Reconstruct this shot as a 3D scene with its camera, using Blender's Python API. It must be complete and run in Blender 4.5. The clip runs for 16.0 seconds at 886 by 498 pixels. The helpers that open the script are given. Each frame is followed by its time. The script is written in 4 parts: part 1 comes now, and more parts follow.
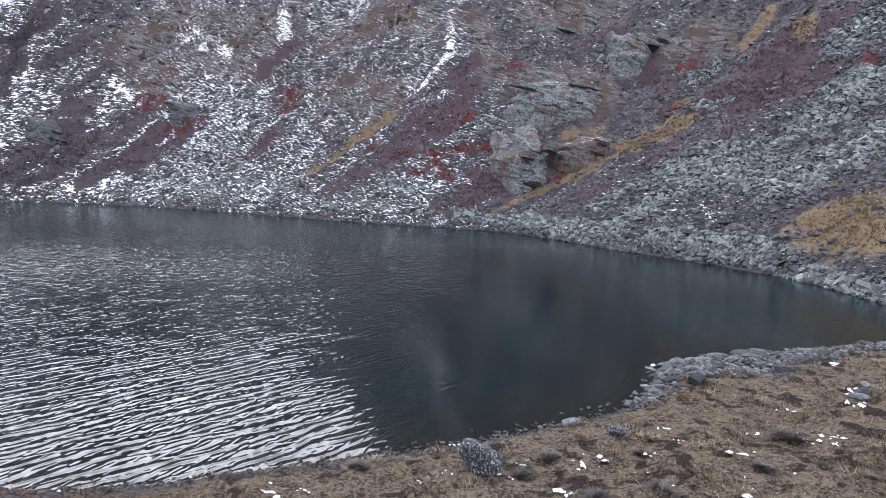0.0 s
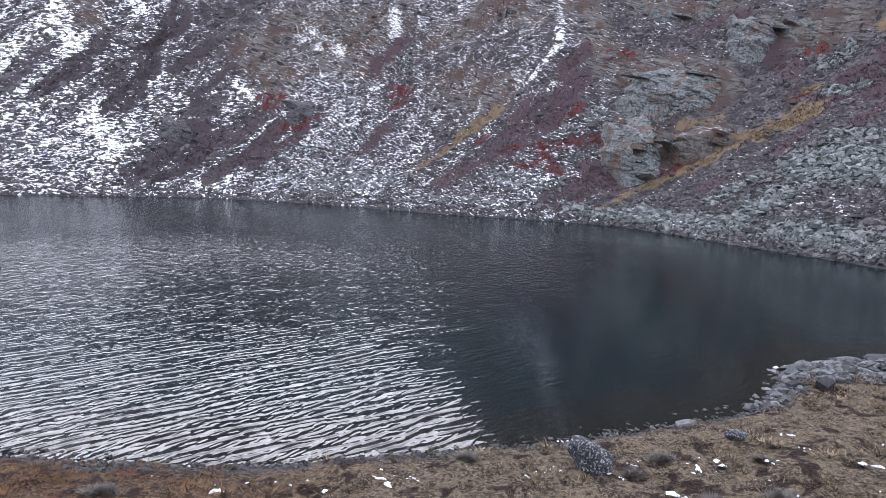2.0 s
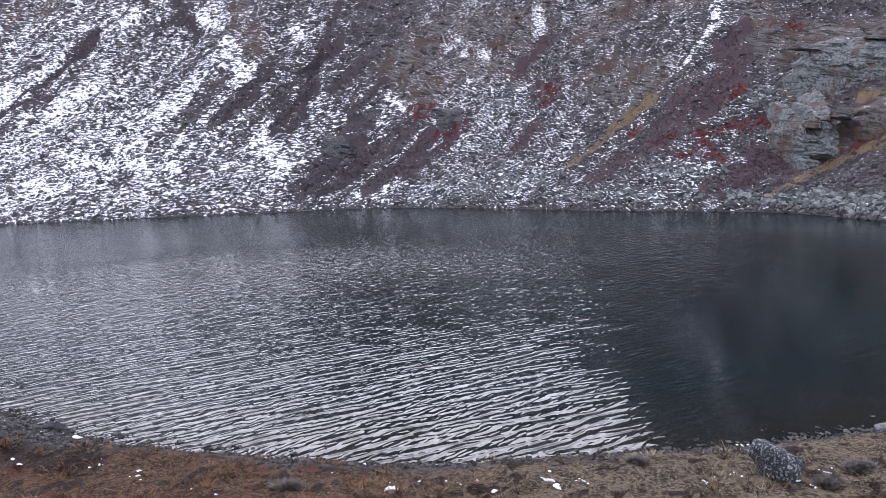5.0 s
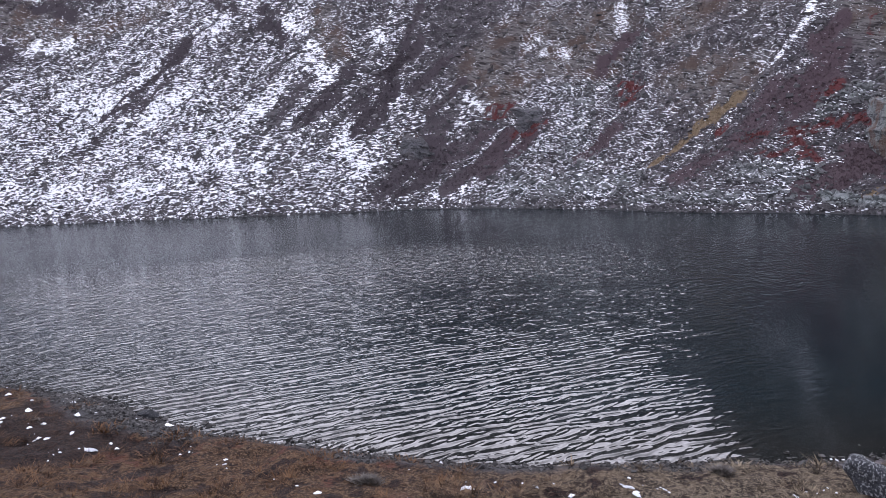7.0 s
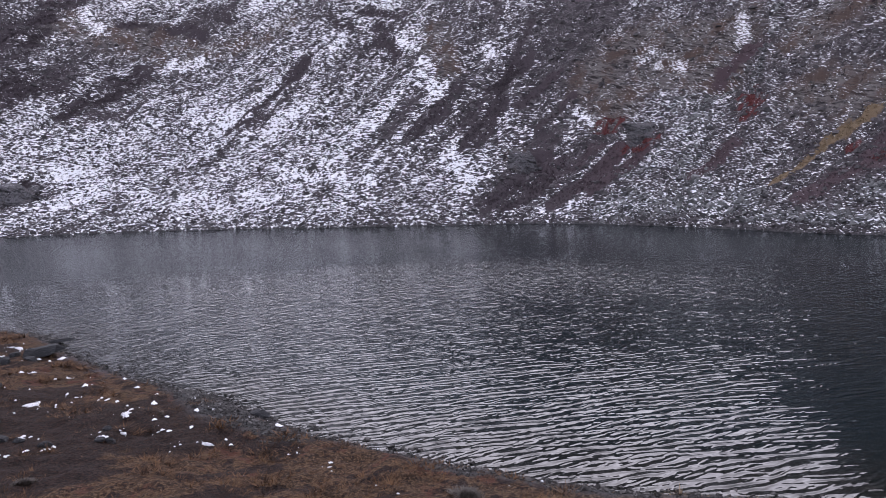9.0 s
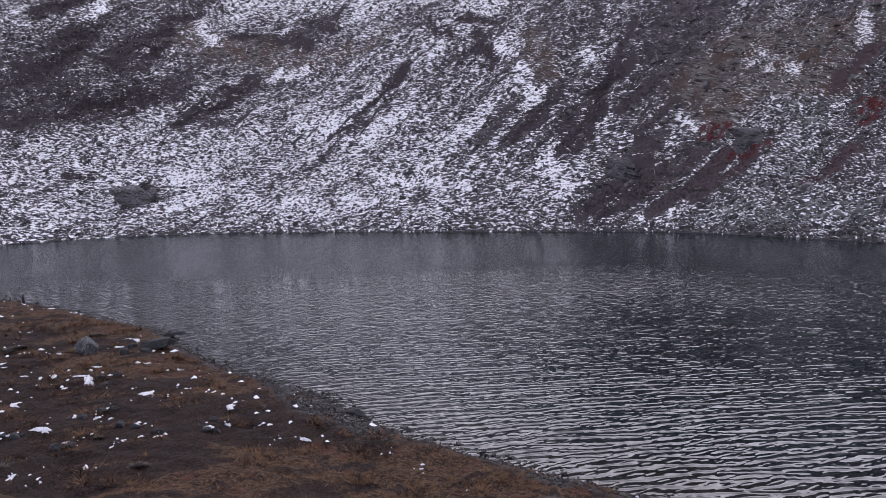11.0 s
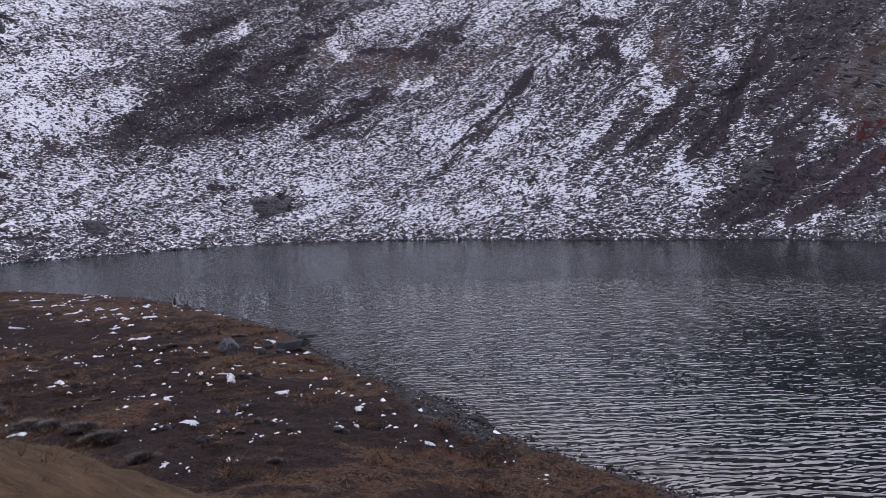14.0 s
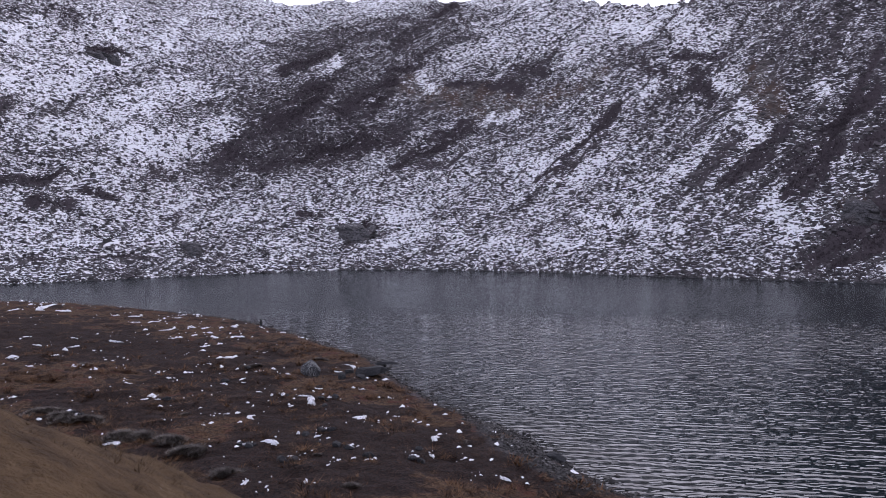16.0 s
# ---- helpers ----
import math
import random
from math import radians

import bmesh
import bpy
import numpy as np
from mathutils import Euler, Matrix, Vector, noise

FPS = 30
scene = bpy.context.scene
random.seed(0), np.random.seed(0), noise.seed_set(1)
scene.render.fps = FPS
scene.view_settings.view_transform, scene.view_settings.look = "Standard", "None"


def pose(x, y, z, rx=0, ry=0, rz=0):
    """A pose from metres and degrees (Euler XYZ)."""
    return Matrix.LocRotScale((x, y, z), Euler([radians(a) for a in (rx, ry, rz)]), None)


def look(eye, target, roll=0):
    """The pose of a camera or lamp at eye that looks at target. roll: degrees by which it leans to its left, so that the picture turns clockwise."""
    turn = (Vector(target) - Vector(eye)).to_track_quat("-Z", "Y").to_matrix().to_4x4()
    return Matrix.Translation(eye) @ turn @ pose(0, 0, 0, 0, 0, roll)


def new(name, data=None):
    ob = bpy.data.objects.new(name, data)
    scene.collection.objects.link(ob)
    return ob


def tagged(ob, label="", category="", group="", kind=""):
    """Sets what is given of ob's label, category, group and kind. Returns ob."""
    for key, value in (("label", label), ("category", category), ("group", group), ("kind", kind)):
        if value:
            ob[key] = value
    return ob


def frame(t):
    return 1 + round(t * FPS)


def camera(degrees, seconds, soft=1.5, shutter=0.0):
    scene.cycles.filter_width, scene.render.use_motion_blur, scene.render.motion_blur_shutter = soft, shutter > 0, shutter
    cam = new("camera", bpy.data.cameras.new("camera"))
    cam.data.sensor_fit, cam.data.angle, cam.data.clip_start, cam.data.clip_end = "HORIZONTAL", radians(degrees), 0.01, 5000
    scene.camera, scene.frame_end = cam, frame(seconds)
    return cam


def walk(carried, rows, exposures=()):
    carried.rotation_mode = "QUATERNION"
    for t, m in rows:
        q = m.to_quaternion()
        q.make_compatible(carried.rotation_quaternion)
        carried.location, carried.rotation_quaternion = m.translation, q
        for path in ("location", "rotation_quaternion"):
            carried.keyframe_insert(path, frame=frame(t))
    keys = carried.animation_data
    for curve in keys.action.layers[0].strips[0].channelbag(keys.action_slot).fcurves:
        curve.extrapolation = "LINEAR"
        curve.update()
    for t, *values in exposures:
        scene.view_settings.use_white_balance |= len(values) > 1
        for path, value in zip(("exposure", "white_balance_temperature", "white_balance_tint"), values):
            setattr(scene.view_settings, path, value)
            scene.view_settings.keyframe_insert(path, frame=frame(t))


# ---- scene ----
# camera and walk: a slow pan from a grassy knoll above the lake
cam = camera(64.21, 16.0, 0.35)
PATH = [
    (0.0, pose(0.000, -0.000, 9.000, 83.50, -1.99, 0.23)),
    (0.5, pose(-0.016, -0.000, 9.000, 83.05, -2.05, 2.32)),
    (1.0, pose(-0.033, -0.001, 9.000, 83.09, -1.92, 4.39)),
    (1.5, pose(-0.048, -0.003, 9.000, 83.19, -1.49, 6.35)),
    (2.0, pose(-0.068, -0.005, 9.000, 82.74, -1.38, 8.88)),
    (2.5, pose(-0.083, -0.008, 9.000, 82.58, -1.24, 10.81)),
    (3.0, pose(-0.096, -0.010, 9.000, 82.54, -1.15, 12.52)),
    (3.5, pose(-0.115, -0.015, 9.000, 82.67, -1.02, 14.95)),
    (4.0, pose(-0.129, -0.019, 9.000, 83.03, -0.69, 16.80)),
    (4.5, pose(-0.148, -0.025, 9.000, 83.02, 1.32, 19.04)),
    (7.0, pose(-0.208, -0.051, 9.000, 83.32, 2.98, 27.15)),
    (7.5, pose(-0.225, -0.060, 9.000, 83.49, 3.01, 29.63)),
    (8.0, pose(-0.236, -0.067, 9.000, 83.66, 2.78, 31.30)),
    (8.5, pose(-0.248, -0.075, 9.000, 84.62, 2.15, 33.31)),
    (9.0, pose(-0.264, -0.086, 9.000, 84.83, 2.22, 35.73)),
    (11.5, pose(-0.318, -0.132, 9.000, 85.63, 1.57, 44.89)),
    (12.0, pose(-0.326, -0.140, 9.000, 85.58, 1.60, 46.37)),
    (12.5, pose(-0.336, -0.151, 9.000, 85.53, 1.68, 48.15)),
    (13.0, pose(-0.345, -0.162, 9.000, 85.94, 1.93, 50.00)),
    (13.5, pose(-0.352, -0.170, 9.000, 86.07, 1.99, 51.43)),
    (14.0, pose(-0.361, -0.182, 9.000, 86.48, 2.17, 53.28)),
    (14.5, pose(-0.371, -0.196, 9.000, 87.45, 1.65, 55.56)),
    (15.0, pose(-0.380, -0.209, 9.000, 88.19, 1.60, 57.52)),
    (15.5, pose(-0.385, -0.217, 9.000, 88.43, 1.60, 58.81)),
    (16.0, pose(-0.389, -0.224, 9.000, 89.14, 0.48, 59.90)),
]
EXPOSURES = [(0.0, 1.52, 6080, 15), (4.5, 1.28, 6080, 20), (7.0, 1.02, 6110, 22), (9.0, 0.7, 6200, 25), (12.5, 0.3, 6150, 26), (16.0, 0.24, 6030, 27)]
walk(cam, PATH, EXPOSURES)

# overcast daylight
SUN_EL, SUN_ROT = radians(36), radians(-24)
world = bpy.data.worlds.new("overcast_sky")
scene.world = world
world.use_nodes = True
wn, wl = world.node_tree.nodes, world.node_tree.links
wn.clear()
w_out = wn.new("ShaderNodeOutputWorld")
w_bg = wn.new("ShaderNodeBackground")
w_sky = wn.new("ShaderNodeTexSky")
w_sky.sky_type = "NISHITA"
w_sky.sun_disc = False
w_sky.sun_elevation, w_sky.sun_rotation = SUN_EL, SUN_ROT
w_sky.air_density, w_sky.dust_density, w_sky.ozone_density, w_sky.altitude = 1.0, 3.0, 1.0, 3500
w_hs = wn.new("ShaderNodeHueSaturation")
w_hs.inputs["Saturation"].default_value = 0.2
w_bg.inputs["Strength"].default_value = 0.3
wl.new(w_sky.outputs[0], w_hs.inputs["Color"])
wl.new(w_hs.outputs[0], w_bg.inputs["Color"])
wl.new(w_bg.outputs[0], w_out.inputs["Surface"])

sun_data = bpy.data.lights.new("sun", "SUN")
sun_data.energy, sun_data.angle, sun_data.color = 1.1, radians(60), (1.0, 0.98, 0.97)
sun = new("sun", sun_data)
sun.matrix_world = look((100 * math.sin(SUN_ROT), 100 * math.cos(SUN_ROT), 100 * math.tan(SUN_EL)), (0, 0, 0))

# ---- the lie of the land ----
rng = np.random.default_rng(7)
HASH = rng.random((256, 256))


def vnoise(x, y):
    xi, yi = np.floor(x).astype(int), np.floor(y).astype(int)
    fx, fy = x - xi, y - yi
    fx, fy = fx * fx * (3 - 2 * fx), fy * fy * (3 - 2 * fy)
    a, b = HASH[xi & 255, yi & 255], HASH[(xi + 1) & 255, yi & 255]
    c, d = HASH[xi & 255, (yi + 1) & 255], HASH[(xi + 1) & 255, (yi + 1) & 255]
    return (a + (b - a) * fx) * (1 - fy) + (c + (d - c) * fx) * fy


def fbm(x, y, octaves=4, gain=0.5):
    total, amp, norm = 0.0, 1.0, 0.0
    for k in range(octaves):
        total = total + amp * vnoise(x * 2 ** k + 17.3 * k, y * 2 ** k + 9.1 * k)
        norm += amp
        amp *= gain
    return total / norm * 2 - 1


def smooth(a, b, x):
    u = np.clip((x - a) / (b - a), 0, 1)
    return u * u * (3 - 2 * u)


# shores as bearing (degrees, clockwise from the y axis) and distance from the knoll
NEAR_SHORE = [(-118, 158), (-105, 148), (-92, 125), (-86.9, 110), (-81, 94), (-76.2, 81), (-72, 68), (-68.5, 57),
              (-65.8, 53), (-65.0, 47), (-61, 38.2), (-57.5, 34.6), (-54.7, 32.7), (-51.5, 29), (-47.9, 26), (-43.5, 24.2), (-38.7, 22.6),
              (-30, 21.0), (-22, 20.2), (-15, 20.3), (-8, 21), (1.4, 22.2), (8.4, 24), (15.1, 27), (18.0, 30.5), (17.2, 33.8),
              (22, 37), (27, 41), (32.8, 46), (40, 50), (48, 54)]
FAR_SHORE = [(-118, 160), (-105, 166), (-98, 170), (-92, 175), (-85, 180), (-77, 193), (-70, 207), (-65, 208), (-60, 200), (-53, 184),
             (-44, 166), (-35, 155), (-30, 154), (-25, 147), (-17, 131), (-8.5, 114), (0.7, 108), (5.3, 103.5), (9.8, 94.5), (14.3, 86),
             (18.5, 81), (22.6, 77), (28, 70), (32.6, 61.5), (40, 57), (48, 54.5)]


def shore_line(table):
    t = np.array(table, float)
    s = np.arange(len(t))
    f = np.linspace(0, len(t) - 1, len(t) * 3)
    b, r = np.radians(np.interp(f, s, t[:, 0])), np.interp(f, s, t[:, 1])
    p = np.stack([r * np.sin(b), r * np.cos(b)], 1)
    k = np.array([1, 2, 1]) / 4
    q = np.stack([np.convolve(np.pad(p[:, i], 1, mode="edge"), k, "valid") for i in (0, 1)], 1)
    q += 0.25 * np.stack([fbm(q[:, 0] * .8, q[:, 1] * .8, 2), fbm(q[:, 0] * .8 + 50, q[:, 1] * .8, 2)], 1)
    return q


NEAR_LINE, FAR_LINE = shore_line(NEAR_SHORE), shore_line(FAR_SHORE)
LAKE = np.concatenate([NEAR_LINE, FAR_LINE[::-1]])


def dist_line(x, y, line, along=False):
    """Distance to a shore; with along also how far along it the nearest point lies."""
    x, y = x.astype(np.float32), y.astype(np.float32)
    best, where, run = np.full(x.shape, 1e9, np.float32), np.zeros(x.shape, np.float32), 0.0
    for (ax, ay), (bx, by) in zip(line[:-1].tolist(), line[1:].tolist()):
        ux, uy = bx - ax, by - ay
        l2 = ux * ux + uy * uy + 1e-9
        px, py = x - ax, y - ay
        h = np.clip((px * ux + py * uy) / l2, 0, 1)
        d = (px - h * ux) ** 2 + (py - h * uy) ** 2
        if along:
            near = d < best
            where[near] = run + h[near] * l2 ** .5
            run += l2 ** .5
        best = np.minimum(best, d)
    return (np.sqrt(best).astype(float), where.astype(float)) if along else np.sqrt(best).astype(float)


def in_lake(x, y):
    inside = np.zeros(x.shape, bool)
    n = len(LAKE)
    for i in range(n):
        ax, ay = LAKE[i]
        bx, by = LAKE[(i + 1) % n]
        cross = (ay > y) != (by > y)
        inside ^= cross & (x < (bx - ax) * (y - ay) / (by - ay + 1e-12) + ax)
    return inside


# the far slope by bearing: lower slope, its width, upper slope, distance of the crest
# crest east of -30 is unseen, shaped to let in or block reflected sky
SLOPE = np.array([(-180, .2, 60, .3, 150), (-130, .25, 50, .6, 190), (-95, .26, 60, .80, 240), (-80, .26, 58, .82, 236), (-70, .343, 47, .803, 213), (-64, .39, 42, .795, 218),
                  (-57, .445, 37, .783, 207), (-52, .48, 33, .785, 208), (-42, .55, 25, .80, 174), (-25, .6, 18, .88, 112), (-10, .6, 18, .95, 90), (-4, .6, 20, 1.0, 100), (3, .6, 22, 1.05, 260),
                  (20, .6, 40, .95, 260), (35, .58, 50, .9, 240), (60, .4, 50, .6, 150), (100, .2, 60, .3, 120), (180, .2, 60, .3, 150)])


def cover(x, y, strips, ragged=0.5, scale=0.25, soft=.7):
    """0..1 inside strips (x0, y0, x1, y1, half width) with ragged edges."""
    best = np.zeros(x.shape)
    n = fbm(x * scale + 31, y * scale + 7, 4, .65) * ragged
    for ax, ay, bx, by, w in strips:
        ux, uy = bx - ax, by - ay
        h = np.clip(((x - ax) * ux + (y - ay) * uy) / (ux * ux + uy * uy + 1e-9), 0, 1)
        d = np.hypot(x - ax - h * ux, y - ay - h * uy) / w
        best = np.maximum(best, smooth(1 + soft, 1 - soft, d + n))
    return best

# how far the crest falls short or reaches on, by bearing
NOTCH = [(-90, 0.0), (-78, -9.0), (-75, -10.1), (-73, -18.6), (-72, -16.1), (-70.5, -14.4), (-69, -10.1), (-66, -7.0), (-62, -5.5), (-60, -9.0), (-58.5, -6.7), (-57, 0.2), (-55, -0.3), (-51, -20.0), (-48, -27.8), (-46, -27.6), (-44, -27.1), (-42.5, -25.7), (-41, -16.8), (-39, -26.9), (-36, -11.8), (-30, 0.0)]

# plant cover and rock by stretches of the slope: x0, y0, x1, y1, half width in metres
CLIFF = [
    (-27, 173, -16, 171, 6.5), (-23, 154, -13, 146, 5.1), (-13, 171, -2, 161, 4.7), (-74, 190, -44, 178, 7.7),
    (-80, 182, -67, 170, 5.9), (-65, 178, -41, 168, 4.0), (5, 159, 9, 145, 3.0), (12, 144, 28, 133, 4.7),
    (13, 131, 18, 116, 3.3), (22, 127, 27, 116, 2.4), (16, 160, 34, 156, 4.0), (35, 148, 46, 134, 3.4),
    (49, 141, 51, 131, 2.3), (-89, 154, -82, 154, 3.1), (-143, 195, -124, 177, 4.1), (-287, 151, -228, 182, 8.2),
    (-220, 185, -218, 201, 4.2),
]
RED_SHRUB = [
    (-3, 129, 11, 128, 1.9), (-2, 126, 1, 120, 1.2), (-10, 130, -7, 130, 1.2), (-70, 165, -66, 163, 2.2),
    (-61, 156, -55, 156, 1.5), (-36, 160, -33, 154, 1.9), (-7, 124, -4, 124, 1.0), (14, 113, 20, 113, 1.2),
    (20, 117, 20, 117, 0.8), (42, 132, 44, 131, 1.0), (1, 134, 4, 136, 1.2), (61, 108, 62, 106, 1.2),
    (48, 96, 49, 95, 1.0), (37, 122, 40, 121, 1.2), (-16, 135, -14, 135, 1.0),
    (11, 145, 14, 146, 1.7),
]
OCHRE_GRASS = [
    (-25, 132, -19, 138, 0.9), (-19, 138, -11, 141, 1.4), (7, 109, 15, 111, 0.8), (14, 111, 23, 112, 1.1),
    (23, 112, 36, 117, 1.9), (30, 112, 38, 114, 1.6), (53, 130, 60, 136, 1.2), (60, 124, 62, 127, 1.5), (21, 126, 27, 126, 0.9),
    (42, 78, 43, 78, 0.5), (36, 69, 39, 62, 2.3), (38, 72, 41, 66, 2.4), (40, 72, 43, 69, 1.8),
    (39, 122, 41, 122, 0.8), (27, 116, 32, 112, 1.1),
]
DARK_SCRUB = [
    (-107, 172, -101, 185, 1.5), (-96, 170, -90, 183, 1.4), (-87, 163, -83, 175, 1.1), (-82, 136, -75, 147, 1.7),
    (-78, 146, -71, 158, 3.0), (-71, 140, -62, 155, 1.9), (-64, 144, -56, 154, 1.4), (-41, 143, -36, 148, 2.1),
    (-43, 168, -36, 175, 1.9), (-19, 124, -10, 129, 2.5), (-10, 132, -4, 138, 2.9), (-2, 134, 4, 141, 2.7),
    (1, 143, 5, 147, 1.5), (0, 114, 9, 118, 2.3), (5, 121, 10, 113, 1.5), (1, 111, 6, 114, 0.9),
]
DARK_SCRUB_EAST = [
    (23, 148, 35, 150, 2.2), (37, 140, 39, 127, 2.0), (35, 114, 56, 118, 3.5), (45, 115, 51, 107, 4.5),
    (51, 122, 58, 125, 2.6), (35, 99, 43, 104, 1.7), (58, 125, 65, 122, 2.2), (21, 103, 23, 104, 0.8),
    (30, 104, 36, 110, 1.2), (54, 111, 60, 113, 1.3), (-250, 129, -247, 152, 4.6), (-256, 145, -240, 155, 1.3),
    (-190, 145, -187, 170, .45), (-189, 170, -184, 190, .4), (-120, 155, -115, 163, 1.6), (-171, 200, -151, 186, 1.8),
    (-104, 153, -101, 170, 1.4),
]
DARK_SCRUB_FAR = [
    (-277, 64, -308, 112, 4.3), (-276, 75, -277, 115, 6.2), (-268, 97, -266, 131, 6.7), (-290, 116, -302, 168, 4.1),
    (-331, 104, -350, 153, 2.6), (-329, 163, -349, 209, 4.1), (-283, 127, -294, 145, 2.8), (-246, 121, -244, 138, 2.2),
    (-293, 97, -310, 124, 2.9), (-346, 25, -352, 36, 3.7), (-360, 10, -365, 17, 3.9), (-252, -9, -258, 10, 2.0),
    (-240, 0, -244, 9, 1.8), (-252, 14, -251, 22, 1.6), (-197, -7, -204, 25, 1.3),
]
DARK_SCRUB_WEST = [
    (-230, 94, -221, 100, 2.6), (-243, 82, -240, 89, 1.4), (-276, 165, -248, 182, 2.2), (-261, 186, -248, 194, 2.5),
    (-186, 156, -186, 178, 1.8), (-191, 147, -182, 154, 0.9), (-122, 154, -116, 173, 1.8), (-100, 154, -105, 180, 1.6),
    (-103, 172, -107, 197, 1.6), (-86, 137, -82, 154, 3.0), (-108, 161, -107, 169, 2.3), (-183, 201, -166, 210, 1.7),
    (-201, 199, -178, 195, 1.7),
]
SNOW_FIELD = [
    (-79, 170, -71, 164, 1.3), (-42, 183, -40, 177, 1.3), (-6, 144, 0, 149, 0.7), (0, 163, 0, 149, 0.6),
    (-69, 185, -54, 176, 0.7), (-155, 192, -143, 188, 2.6), (-139, 182, -129, 174, 2.0), (-129, 173, -121, 168, 2.8),
    (-118, 189, -111, 185, 2.1), (-153, 136, -121, 137, 1.6), (-223, 113, -202, 107, 2.8), (-243, 160, -236, 172, 1.6),
    (-204, 147, -195, 150, 2.9), (-182, 148, -172, 160, 2.3), (-186, 177, -178, 190, 1.4), (-107, 152, -94, 141, 1.6),
    (-68, 187, -57, 181, 0.5),
]
SNOW_FIELD_FAR = [
    (-307, -10, -325, 17, 7.9), (-314, 12, -345, 36, 5.3), (-299, 27, -328, 62, 6.7), (-275, 30, -294, 68, 5.1),
    (-284, 7, -284, 35, 4.6), (-319, 60, -319, 74, 3.2), (-358, 52, -380, 69, 2.0), (-358, 33, -353, 42, 1.9),
    (-332, -11, -365, 12, 2.5), (-367, 36, -377, 42, 2.0), (-254, 40, -245, 60, 1.8), (-246, 62, -238, 68, 1.8),
    (-218, 69, -213, 71, 2.6), (-224, 110, -205, 113, 3.9), (-220, 113, -201, 97, 1.9),
]
SNOW_FIELD_WEST = [
    (-175, 153, -171, 164, 2.7), (-198, 145, -192, 150, 2.6), (-245, 163, -231, 169, 1.3), (-260, 179, -265, 187, 2.0),
    (-238, 232, -177, 215, 4.9), (-185, 180, -178, 198, 0.9), (-315, 120, -337, 135, 2.2), (-290, 129, -294, 137, 1.4),
    (-297, 159, -279, 155, 2.9), (-208, -7, -221, 35, 2.7), (-191, 113, -147, 123, 4.0), (-157, 137, -122, 138, 1.7),
]
THIN_SNOW = [(-290, 74, -325, 181, 23.9), (-349, 115, -344, 206, 17.1), (-266, 153, -246, 193, 13.8), (-275, 144, -253, 175, 12.4)]
BARE_SLOPE = [
    (-57, 138, -30, 129, 3.5), (-46, 157, -41, 140, 3.3), (-58, 148, -51, 150, 2.0), (-28, 123, -8, 113, 1.4),
    (-9, 121, 0, 117, 2.3), (-5, 114, 1, 112, 1.3), (-34, 184, -35, 174, 1.3), (-35, 174, -35, 162, 0.9),
    (-51, 165, -42, 165, 3.0), (12, 105, 19, 90, 1.1), (2, 132, 8, 134, 1.7),
]
TALUS = [
    (21, 90, 30, 92, 3.0), (32, 98, 40, 83, 4.0), (25, 84, 34, 69, 2.1), (40, 82, 51, 83, 4.3),
    (49, 94, 61, 102, 4.0), (63, 115, 68, 114, 4.2), (36, 101, 44, 91, 1.2), (33, 64, 34, 54, 1.3),
    (43, 129, 47, 129, 1.3), (41, 117, 44, 113, 1.0), (21, 98, 27, 100, 1.1),
    (12, 104, 20, 91, 1.6),
    (2, 111, 12, 104, 1.2),
]


